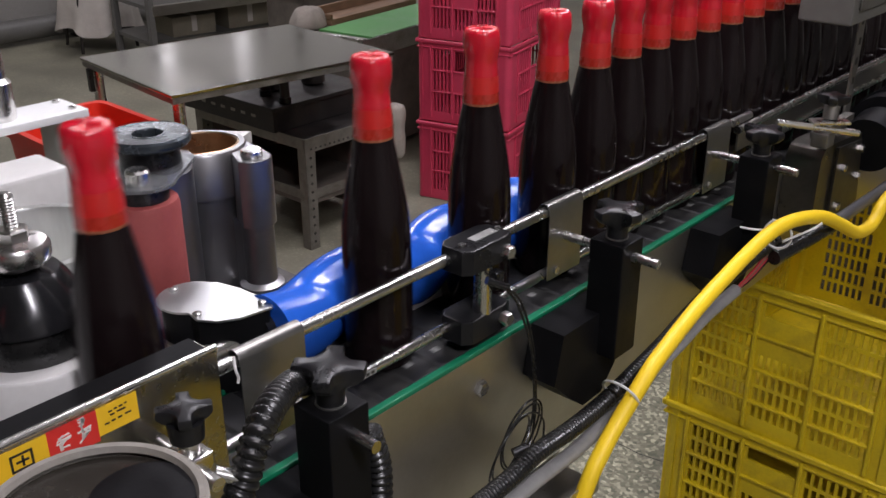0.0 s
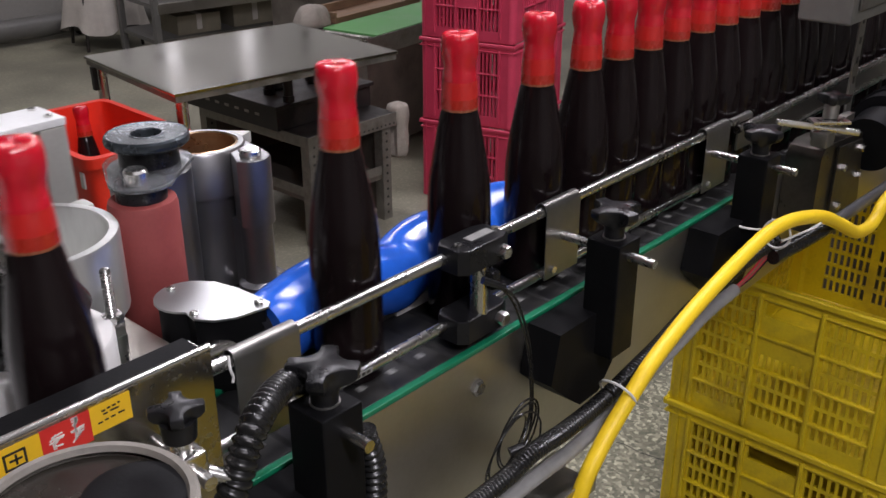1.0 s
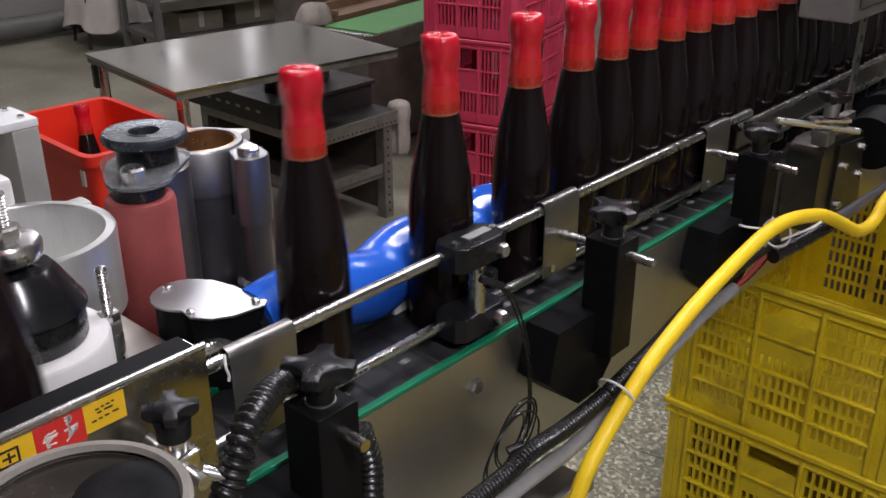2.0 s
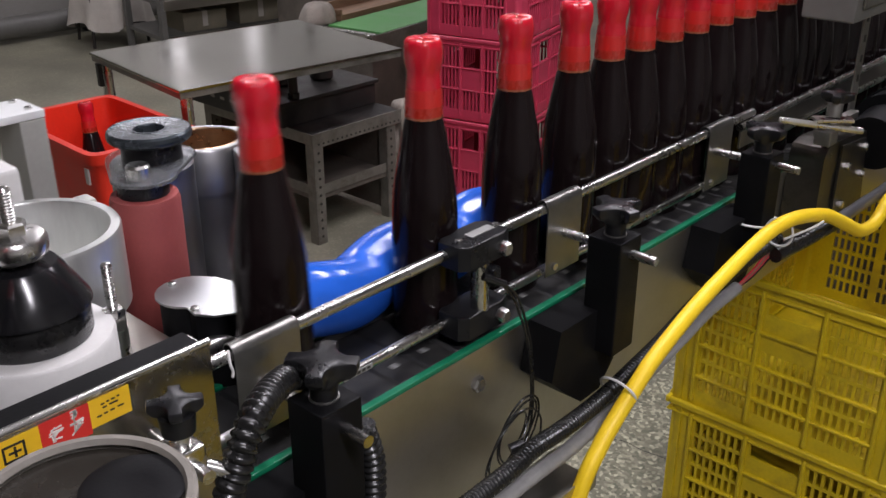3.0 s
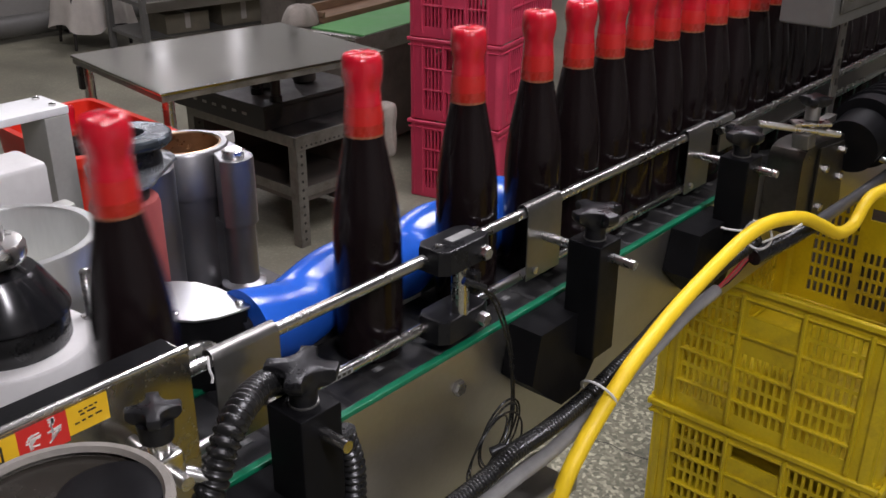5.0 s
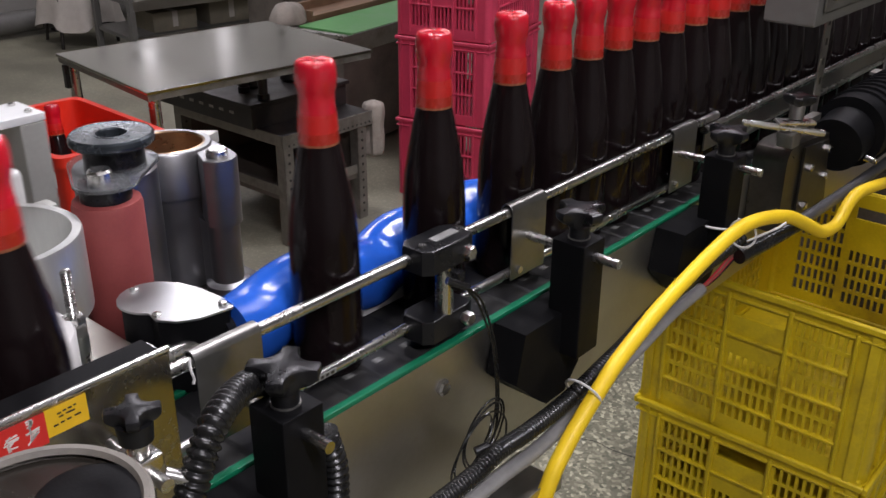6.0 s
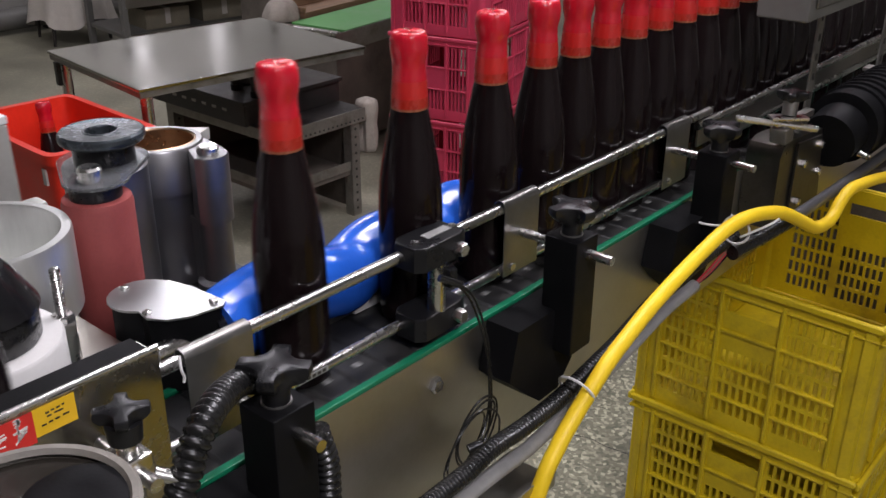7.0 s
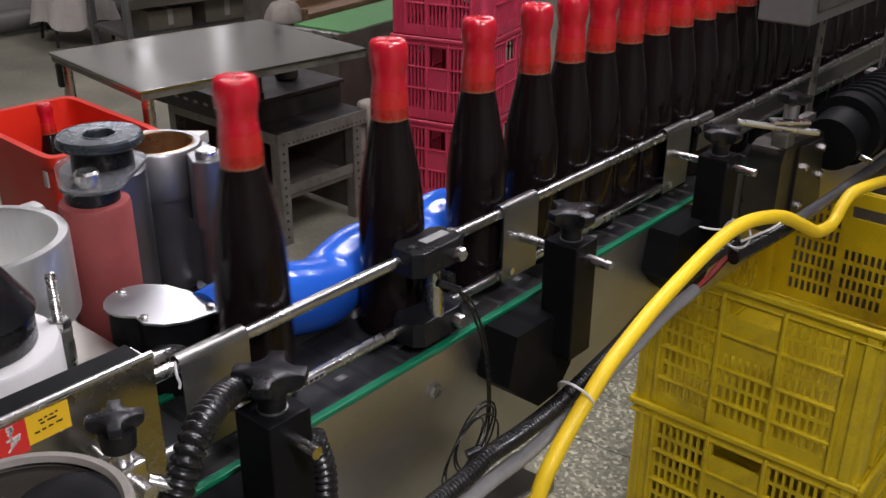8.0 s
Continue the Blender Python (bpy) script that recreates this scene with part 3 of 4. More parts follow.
for cx, cz, rx, rz, tilt in ((0.905, 0.785, 0.032, 0.052, 0.5), (0.915, 0.79, 0.026, 0.048, 0.3), (0.893, 0.78, 0.034, 0.045, 0.75), (0.92, 0.778, 0.03, 0.04, 0.1)):
    pts = []
    for k in range(13):
        a = 2 * math.pi * k / 12
        u, v = rx * math.cos(a), rz * math.sin(a)
        pts.append((cx + u * math.cos(tilt) + v * math.sin(tilt), -0.118 - 0.008 * math.sin(a + cx * 90), cz - u * math.sin(tilt) + v * math.cos(tilt)))
    part("coil", sweep(B(), pts, 0.0013, 6, 5), RUBBER, cab)
part("cable_tie", rod(B(), (0.900, -0.118, 0.772), (0.916, -0.126, 0.776), 0.006, 10), BLACK, cab)

# ---- hoses along the front ----
hose = solid("corrugated_hose", sweep(B(), [(0.635, -0.100, 0.988), (0.600, -0.108, 1.008), (0.574, -0.125, 1.021), (0.542, -0.148, 1.032), (0.518, -0.163, 1.031), (0.502, -0.170, 1.018), (0.492, -0.171, 0.999), (0.484, -0.170, 0.976), (0.485, -0.168, 0.900), (0.510, -0.165, 0.845), (0.570, -0.160, 0.815), (0.635, -0.155, 0.835), (0.652, -0.150, 0.900), (0.645, -0.145, 0.950)], 0.0130, 16, 10, 0.0030, 0.0076), RUBBER, "thick black corrugated hose beside the rail post", "hose")
yh = solid("yellow_hose", sweep(B(), [(0.903, -0.180, 0.592), (0.963, -0.180, 0.712), (0.999, -0.180, 0.754), (1.030, -0.180, 0.779), (1.062, -0.180, 0.800), (1.102, -0.180, 0.824), (1.151, -0.180, 0.844), (1.206, -0.180, 0.863), (1.270, -0.180, 0.879), (1.337, -0.182, 0.896), (1.391, -0.188, 0.912), (1.440, -0.195, 0.917), (1.494, -0.203, 0.910), (1.540, -0.212, 0.898), (1.593, -0.220, 0.872), (1.656, -0.226, 0.840), (1.713, -0.226, 0.830), (1.742, -0.226, 0.836), (1.765, -0.226, 0.852), (1.805, -0.226, 0.862), (1.886, -0.226, 0.852), (1.997, -0.226, 0.831), (2.204, -0.226, 0.783)], 0.0105, 18, 10), HOSE, "bright yellow air hose drooping along the conveyor", "hose")
bt = solid("corrugated_conduit", sweep(B(), [(0.450, -0.150, 0.759), (0.700, -0.150, 0.774), (0.850, -0.150, 0.779), (0.902, -0.150, 0.787), (0.959, -0.150, 0.784), (1.019, -0.150, 0.785), (1.069, -0.150, 0.790), (1.122, -0.150, 0.799), (1.178, -0.150, 0.809), (1.262, -0.152, 0.833), (1.370, -0.155, 0.852), (1.493, -0.160, 0.862)], 0.0115, 14, 8, 0.0016, 0.0052), RUBBER, "black corrugated cable conduit along the conveyor", "conduit")
gt = solid("grey_cable", sweep(B(), [(0.450, -0.152, 0.730), (0.750, -0.152, 0.745), (0.891, -0.152, 0.750), (0.983, -0.152, 0.749), (1.083, -0.152, 0.763), (1.151, -0.152, 0.777), (1.223, -0.152, 0.790), (1.301, -0.152, 0.806), (1.390, -0.152, 0.812)], 0.0095, 14, 8), GREY_TUBE, "grey sheathed cable ending in bare wires", "cable")
gp = solid("grey_conduit", sweep(B(), [(1.47, -0.172, 0.846), (1.56, -0.19, 0.853), (1.64, -0.20, 0.860), (1.87, -0.20, 0.853), (2.2, -0.2, 0.85), (2.9, -0.2, 0.85)], 0.0100, 14, 8), CONDUIT, "grey cable conduit leading along the conveyor", "conduit")
tape = solid("black_tape_wrap", sweep(B(), [(1.465, -0.1715, 0.8455), (1.50, -0.178, 0.848), (1.54, -0.186, 0.8515), (1.62, -0.199, 0.859)], 0.0125, 12, 6), RUBBER, "black tape wrapped round the cable joint", "tape")
wires = thing("loose_wires", "thin red and brown wires leaving the cable", "wires")
for dz, mm in ((0.0, WIRE_R), (0.004, WOOD), (-0.004, RUBBER), (0.008, WIRE_R)):
    part("wire", sweep(B(), [(1.388, -0.153, 0.813 + dz * 0.3), (1.427, -0.158, 0.823 + dz), (1.471, -0.162, 0.841 + dz * 1.3), (1.507, -0.164, 0.851 + dz * 0.3)], 0.0019, 6, 6), mm, wires)


def tie_ring(p, axis, r, label, tail=None):
    t = thing("cable_tie", label, "cable tie", "cable ties")
    a = Vector(axis).normalized()
    u = a.orthogonal().normalized()
    w = a.cross(u)
    pts = [Vector(p) + r * (u * math.cos(2 * math.pi * k / 12) + w * math.sin(2 * math.pi * k / 12)) for k in range(13)]
    part("strap", sweep(B(), pts, 0.0019, 6, 3), WHITE, t)
    if tail:
        part("tail", sweep(B(), tail, 0.0018, 6, 6), WHITE, t)
    return t


tie_ring((1.055, -0.165, 0.800), (0.75, 0, 0.45), 0.0245, "white cable tie round the hose and conduit")
tie_ring((1.457, -0.176, 0.887), (0.9, 0, -0.1), 0.021, "white cable tie on the yellow hose", [(1.430, -0.195, 0.890), (1.455, -0.205, 0.894), (1.491, -0.215, 0.897), (1.502, -0.222, 0.904)])
tie_ring((1.468, -0.13, 0.892), (0.05, 0, 1), 0.036, "white cable tie round the black post")
tray = thing("cable_tray", "short stainless cable tray below the conveyor", "cable tray")
part("floor_plate", box(B(), 0.3, 1.0, -0.175, -0.115, 0.700, 0.702), BRUSHED, tray)
part("lip", box(B(), 0.3, 1.0, -0.177, -0.175, 0.690, 0.717), BRUSHED, tray)
part("lip", box(B(), 0.3, 1.0, -0.115, -0.113, 0.690, 0.717), BRUSHED, tray)
part("hanger", box(B(), 0.7, 0.73, -0.113, -0.079, 0.702, 0.78), BRUSHED, tray)

# ---- labelling machine: front guide panel ----
panel = thing("machine_guard", "polished stainless machine guard with warning stickers", "machine guard")
part("plate", box(B(), -0.6, 0.523, -0.1065, -0.1025, 0.76, 1.0745, 0.0008), MIRROR, panel)
part("top_flange", box(B(), -0.6, 0.518, -0.1025, -0.076, 1.070, 1.0745, 0.0008), BLACK_POWDER, panel, "dark top flange")
part("edge", rod(B(), (-0.6, -0.1050, 1.0748), (0.523, -0.1050, 1.0748), 0.0034, 14), STEEL, panel, "bright folded edge")
part("end_flange", box(B(), 0.519, 0.523, -0.1025, -0.076, 0.80, 1.070, 0.0006), MIRROR, panel)
st = part("yellow_sticker", box(B(), 0.4175, 0.4500, -0.1073, -0.1066, 1.0475, 1.0705), STICKER_Y, panel, "yellow sticker with small print")
for k, (a, b, z) in enumerate(((0.4265, 0.4295, 1.0642), (0.4310, 0.4335, 1.0648), (0.4350, 0.4380, 1.0650), (0.4395, 0.4415, 1.0655), (0.4275, 0.4310, 1.0612), (0.4330, 0.4400, 1.0617), (0.4225, 0.4262, 1.0555), (0.4280, 0.4310, 1.0560), (0.4330, 0.4365, 1.0563), (0.4390, 0.4440, 1.0568))):
    part("print_bar", box(B(), a, b, -0.1078, -0.1073, z - 0.0006, z + 0.0006), INK, st)
st = part("red_sticker", box(B(), 0.380, 0.4175, -0.1073, -0.1066, 1.0440, 1.0700), STICKER_R, panel, "red warning sticker")
glyph = random.Random(4)
for a, z, g in ((0.3905, 1.0575, 0.0125), (0.4065, 1.0575, 0.0125), (0.4065, 1.0670, 0.006)):
    for k in range(9):
        tilt, ln = glyph.choice((0, 6, -8, 84, 95, 38, -40)), g * glyph.uniform(0.4, 0.85)
        m = pose(a + g * glyph.uniform(-0.22, 0.22), -0.1076, z + g * (k / 8 - 0.5) * 0.7, 0, tilt, 0)
        part("print_bar", box(B(), -ln / 2, ln / 2, -0.0003, 0.0003, -0.0005, 0.0005, 0, m), INK_W, st)
st = part("yellow_sticker", box(B(), 0.30, 0.380, -0.1073, -0.1066, 1.0400, 1.0695), STICKER_Y, panel, "yellow warning sticker with a black symbol")
for a, z, w, hgt in ((0.353, 1.064, 0.016, 0.0016), (0.353, 1.052, 0.016, 0.0016), (0.353, 1.058, 0.0016, 0.012), (0.3675, 1.058, 0.0016, 0.012), (0.357, 1.058, 0.009, 0.0016), (0.361, 1.058, 0.0016, 0.008)):
    part("symbol_bar", box(B(), a, a + w, -0.1079, -0.1073, z - hgt / 2, z + hgt / 2), INK, st)
for k in range(6):
    part("print_bar", box(B(), 0.342 + 0.0063 * k, 0.3465 + 0.0063 * k, -0.1079, -0.1073, 1.0420, 1.0465), INK, st)
pk = thing("panel_clamp", "stainless rod clamp with a black star knob", "clamp")
part("block", box(B(), 0.448, 0.474, -0.166, -0.136, 1.004, 1.034, 0.004), STEEL, pk)
part("stem", rod(B(), (0.461, -0.151, 1.034), (0.461, -0.151, 1.052), 0.008, 18), STEEL, pk)
part("neck", rod(B(), (0.461, -0.151, 1.044), (0.461, -0.151, 1.060), 0.0125, 20, 0.014), BLACK, pk)
part("star_knob", star_knob(B(), 0.461, -0.151, 1.055, 0.0205, 0.018, 4, 1.0), BLACK, pk, "black four-lobed star knob", 30)
part("cross_rod", rod(B(), (0.464, -0.1066, 1.018), (0.464, -0.180, 1.015), 0.0058, 16), STEEL, pk)
part("side_screw", rod(B(), (0.436, -0.155, 1.028), (0.45, -0.155, 1.022), 0.005, 12), STEEL, pk)
part("side_screw", rod(B(), (0.474, -0.160, 1.010), (0.490, -0.172, 1.001), 0.0062, 12), STEEL, pk)
part("upright_rod", rod(B(), (0.478, -0.125, 0.82), (0.478, -0.125, 1.0), 0.006, 14), STEEL, pk)
PAPER = mat("soiled_paper", (0.2, 0.185, 0.16), 0.6, 0, 0.2, 40, 160, 0.1, (0.15, 0.13, 0.1), 0.4)
GREY_PAPER = mat("grey_reel_face", (0.024, 0.021, 0.017), 0.26, 0, 0.3, 18, 120, 0.1, (0.06, 0.05, 0.04), 0.5)
reel = thing("label_reel", "round label reel with a pale rim and dark core", "label reel")
part("rim", lathe(B(), [(0.064, 0), (0.070, 0), (0.0725, 0.003), (0.0725, 0.008), (0.070, 0.0105), (0.066, 0.010), (0.064, 0.006)], 64, pose(0.365, -0.190, 1.050), False), PAPER, reel, "pale paper rim")
part("plate", lathe(B(), [(0.065, 0), (0.065, 0.003), (0.03, 0.001)], 48, pose(0.365, -0.190, 1.0495)), GREY_PAPER, reel)
part("core", lathe(B(), [(0.034, 0), (0.035, 0.002), (0.032, 0.0035), (0.014, 0.001)], 40, pose(0.398, -0.196, 1.0528)), BLACK_POWDER, reel, "flat dark core, off centre")
part("stand", rod(B(), (0.365, -0.190, 0.0), (0.365, -0.190, 1.049), 0.015), STEEL, reel)

# ---- labelling machine: rollers behind the bottles ----
deck = thing("machine_deck", "pale machine deck behind the bottle lane", "machine deck")
part("top", box(B(), -0.7, 0.50, 0.055, 0.62, 0.94, 0.955, 0.002), WHITE, deck, "white plastic deck top")
part("steel_top", box(B(), 0.5005, 0.615, 0.085, 0.62, 0.94, 0.955, 0.002), BRUSHED, deck)
part("skirt", box(B(), -0.7, 0.61, 0.085, 0.60, 0.02, 0.94), BRUSHED, deck)
part("rear_top", box(B(), 0.616, 0.94, 0.20, 0.60, 0.835, 0.853, 0.002), DARK, deck)
part("rear_skirt", box(B(), 0.62, 0.93, 0.21, 0.59, 0.02, 0.835), BRUSHED, deck)

# the roller group stands on the rear deck, a quarter larger than drawn
FAR_GROUP = Matrix.Translation((0.159, -0.683, 1.459)) @ Matrix.Scale(1.25, 4) @ Matrix.Translation((-0.159, 0.683, -1.459))
rol = thing("wrap_roller", "pink sponge wrap roller under a clear disc", "roller", "", "", FAR_GROUP)
part("sponge", lathe(B(), [(0.0315, 0.975), (0.033, 0.980), (0.033, 1.120), (0.0315, 1.1255), (0.022, 1.1265)], 48, pose(0.598, 0.098, 0)), PINK_ROLL, rol, "pink sponge sleeve")
part("collar", lathe(B(), [(0.024, 1.1265), (0.024, 1.140)], 40, pose(0.598, 0.098, 0)), BLACK, rol)
part("screw_cap", lathe(B(), [(0.0115, 1.144), (0.0115, 1.1555), (0.0095, 1.158), (0.004, 1.157)], 28, pose(0.592, 0.093, 0)), STEEL, rol)
hull = [(0.600 + 0.031 * math.cos(a), 0.098 + 0.031 * math.sin(a)) for a in [radians(d) for d in range(150, 331, 12)]] + [(0.634 + 0.044 * math.cos(a), 0.140 + 0.044 * math.sin(a)) for a in [radians(d) for d in range(-30, 151, 12)]]
part("clear_disc", prism(B(), hull, 1.1405, 1.1440, 0.001), ACRYLIC, rol, "clear acrylic top plate")
pul = thing("drive_drum", "bluish steel drum with a dark pulley on top", "drum", "", "", FAR_GROUP)
part("drum", lathe(B(), [(0.041, 0.975), (0.041, 1.132), (0.039, 1.1345)], 48, pose(0.640, 0.150, 0)), MACHINED, pul)
part("hub", lathe(B(), [(0.030, 1.1345), (0.029, 1.160), (0.030, 1.162)], 40, pose(0.634, 0.137, 0)), BLACK, pul)
part("pulley", lathe(B(), [(0.030, 1.1620), (0.0385, 1.1632), (0.0408, 1.1655), (0.0414, 1.1685), (0.0408, 1.1720), (0.0392, 1.1740), (0.0388, 1.1742), (0.0385, 1.1738), (0.0172, 1.1732), (0.0168, 1.1738), (0.0152, 1.1738), (0.0145, 1.172), (0.0142, 1.163)], 56, pose(0.634, 0.137, 0)), mat("dark_anodised", (0.055, 0.066, 0.075), 0.24, 0.6, 0.2, 30, 120, 0.0), pul, "dark anodised pulley wheel", 18)
part("bore", lathe(B(), [(0.0140, 1.1632), (0.0140, 1.1645)], 32, pose(0.634, 0.137, 0)), INK, pul)

bush = thing("bearing_block", "cast steel bearing block with a bronze bush", "bearing block", "", "", FAR_GROUP)
BX, BY, PX, PY = 0.722, 0.180, 0.735, 0.110
part("column", lathe(B(), [(0.043, 0.975), (0.043, 1.082)], 48, pose(BX, BY, 0)), MACHINED, bush)
part("bore_tube", lathe(B(), [(0.040, 1.082), (0.0475, 1.082), (0.0475, 1.131), (0.046, 1.133), (0.0405, 1.133), (0.0405, 1.13)], 56, pose(BX, BY, 0), False), MACHINED, bush)
part("bush_ring", lathe(B(), [(0.0402, 1.083), (0.0402, 1.1325), (0.0385, 1.1335), (0.0372, 1.1320), (0.0372, 1.083)], 48, pose(BX, BY, 0), False), BRONZE, bush, "worn bronze bush")
arm = [(BX + 0.005, BY - 0.0455), (PX - 0.021, PY - 0.004)] + [(PX + 0.021 * math.cos(a), PY + 0.021 * math.sin(a)) for a in [radians(d) for d in range(200, 381, 20)]] + [(BX + 0.043, BY - 0.017)]
part("arm", prism(B(), arm, 1.056, 1.1305, 0.002), MACHINED, bush)
part("corner_plate", prism(B(), [(BX + 0.0465, BY - 0.012), (BX + 0.066, BY - 0.002), (BX + 0.02, BY + 0.052), (BX + 0.006, BY + 0.0475)] + [(BX + 0.047 * math.cos(a), BY + 0.047 * math.sin(a)) for a in [radians(q) for q in range(75, -10, -12)]], 1.118, 1.1312, 0.0015), ALU, bush)
part("web", prism(B(), [(BX + 0.002, BY - 0.041), (PX - 0.017, PY), (PX + 0.014, PY + 0.008), (BX + 0.038, BY - 0.016)], 0.975, 1.056), MACHINED, bush)
part("post", lathe(B(), [(0.0245, 0.975), (0.0245, 0.984), (0.0175, 0.988), (0.0175, 1.056)], 32, pose(PX, PY, 0)), MACHINED, bush)
part("screw_cap", lathe(B(), [(0.0115, 1.1305), (0.0115, 1.1365), (0.010, 1.1380), (0.006, 1.1374)], 28, pose(PX, PY, 0)), STEEL, bush)

wheel = thing("star_housing", "open cast aluminium ring housing on the deck", "ring housing")
part("ring", lathe(B(), [(0.097, 0.949), (0.097, 1.038), (0.0955, 1.041), (0.086, 1.041), (0.0845, 1.038), (0.0845, 0.955)], 72, pose(0.557, 0.279, 0.006), False), RING_ALU, wheel, "machined aluminium ring")
part("lug", box(B(), 0.640, 0.662, 0.318, 0.345, 0.955, 1.0440, 0.005), ALU, wheel)
part("floor_disc", lathe(B(), [(0.083, 0.956), (0.083, 0.962)], 48, pose(0.557, 0.279, 0.006)), ALU, wheel)

cone = thing("cone_chuck", "black conical chuck with a threaded steel spindle", "chuck")
cm = pose(0.473, 0.107, 0.004)
part("skirt", lathe(B(), [(0.0525, 1.016), (0.0545, 1.019), (0.0545, 1.040), (0.052, 1.046)], 56, cm), RUBBER, cone)
part("base", lathe(B(), [(0.072, 0.951), (0.073, 0.954), (0.073, 1.013), (0.071, 1.016)], 56, cm), WHITE, cone, "round white plastic base")
part("cone", lathe(B(), [(0.0555, 1.046), (0.0575, 1.048), (0.0565, 1.052), (0.038, 1.083), (0.033, 1.089), (0.012, 1.090)], 56, cm), CONE, cone)
part("collar", lathe(B(), [(0.016, 1.090), (0.020, 1.094), (0.027, 1.098), (0.029, 1.103), (0.029, 1.112), (0.026, 1.116), (0.014, 1.118)], 40, cm), STEEL, cone, "turned steel collar")
part("nut", lathe(B(), [(0.014, 1.118), (0.014, 1.127), (0.012, 1.129)], 6, cm), STEEL, cone)


def threaded(bm, x, y, z0, z1, r, pitch=0.0030):
    prof, z = [], z0
    while z < z1 - 0.003:
        prof += [(r, z), (r * 0.80, z + pitch * 0.5)]
        z += pitch
    prof += [(r, z1 - 0.003), (r * 0.75, z1), (r * 0.3, z1 + 0.0006)]
    return lathe(bm, prof, 20, pose(x, y, 0))


part("spindle", threaded(B(), 0.473, 0.107, 1.129, 1.165, 0.0064), STEEL, cone, "threaded steel spindle")
so = thing("standoff_stud", "steel hex standoff with a threaded stud", "standoff")
part("hex", lathe(B(), [(0.0115, 0.955), (0.0115, 1.0)], 20, pose(0.549, 0.098, 0)), STEEL, so)
part("nut", lathe(B(), [(0.0125, 1.0), (0.0125, 1.010), (0.011, 1.013)], 6, pose(0.549, 0.098, 0)), STEEL, so)
part("lock_nut", lathe(B(), [(0.0115, 1.0135), (0.0115, 1.019), (0.010, 1.021)], 6, pose(0.549, 0.098, 0, 0, 0, 20)), STEEL, so)
part("stud", threaded(B(), 0.549, 0.098, 1.02, 1.069, 0.0056), STEEL, so)

# the gantry stands behind the ring, a fifth larger than drawn
BACK_GROUP = Matrix.Translation((0.159, -0.683, 1.459)) @ Matrix.Scale(1.2, 4) @ Matrix.Translation((-0.159, 0.683, -1.459))
br = thing("gantry_bracket", "pale aluminium label pusher bracket circling over the deck", "bracket", "", "", BACK_GROUP)
part("beam", box(B(), 0.38, 0.618, 0.27, 0.33, 1.163, 1.172, 0.0015), BRIGHT_ALU, br)
part("leg", box(B(), 0.589, 0.617, 0.27, 0.33, 1.040, 1.1628, 0.0015), ALU, br)
part("leg", box(B(), 0.34, 0.3795, 0.27, 0.33, 1.040, 1.172, 0.0015), ALU, br)
part("cylinder", lathe(B(), [(0.016, 1.172), (0.017, 1.178), (0.017, 1.210), (0.013, 1.215), (0.013, 1.240), (0.009, 1.244)], 32, pose(0.536, 0.300, 0)), STEEL, br)
part("piston_rod", rod(B(), (0.536, 0.300, 1.244), (0.536, 0.300, 1.278), 0.0048, 14), STEEL, br)
for px, py in ((0.606, 0.282), (0.606, 0.318)):
    part("screw", lathe(B(), [(0.004, 1.172), (0.004, 1.1745), (0.0025, 1.1752)], 12, pose(px, py, 0)), STEEL, br)
part("cover", box(B(), 0.42, 0.552, 0.20, 0.262, 1.075, 1.142, 0.006), WHITE, br, "white plastic cover box")
part("cover_arm", box(B(), 0.44, 0.50, 0.24, 0.29, 1.1425, 1.1628, 0.002), ALU, br)


def pusher_place(t):
    """The bracket circles once for every turn of the screw."""
    a = 2 * math.pi * (screw_turns(t) - 0.48)
    return Matrix.Translation((0.036 * math.cos(a + 0.2), -0.021 * math.sin(a), 0)) @ BACK_GROUP


mount = thing("screw_mount", "stainless bearing mount at the end of the feed screw", "mount")
lid = [(0.697, 0.049), (0.705, 0.056), (0.702, 0.110), (0.694, 0.142)] + [(0.655 + 0.037 * math.cos(a), 0.132 + 0.037 * math.sin(a)) for a in [radians(d) for d in range(15, 236, 18)]] + [(0.628, 0.085), (0.640, 0.066), (0.66, 0.055)]
part("lid", prism(B(), lid, 0.9855, 0.988, 0.0006), LID, mount, "polished teardrop lid plate")
part("housing", prism(B(), [(0.667 + 0.93 * (x - 0.667), 0.11 + 0.93 * (y - 0.11)) for x, y in lid], 0.90, 0.9853), BLACK_POWDER, mount, "dark gear housing")
for x, y in ((0.650, 0.158), (0.694, 0.062), (0.634, 0.092)):
    part("screw", lathe(B(), [(0.0048, 0.988), (0.0048, 0.991), (0.003, 0.992)], 16, pose(x, y, 0)), STEEL, mount)
part("base", box(B(), 0.63, 0.70, 0.08, 0.16, 0.80, 0.90, 0.003), BRUSHED, mount)
back = thing("back_guide", "low stainless back guide below the feed screw", "back guide")
part("strip", box(B(), 0.72, 1.9, 0.0505, 0.053, 0.9015, 0.912), SHEET, back)
part("white_pad", box(B(), 0.882, 0.958, 0.046, 0.050, 0.9015, 0.9145), WHITE, back, "white plastic pad")
part("bearing", box(B(), 1.46, 1.50, 0.045, 0.10, 0.9015, 0.99, 0.003), BLACK, back)


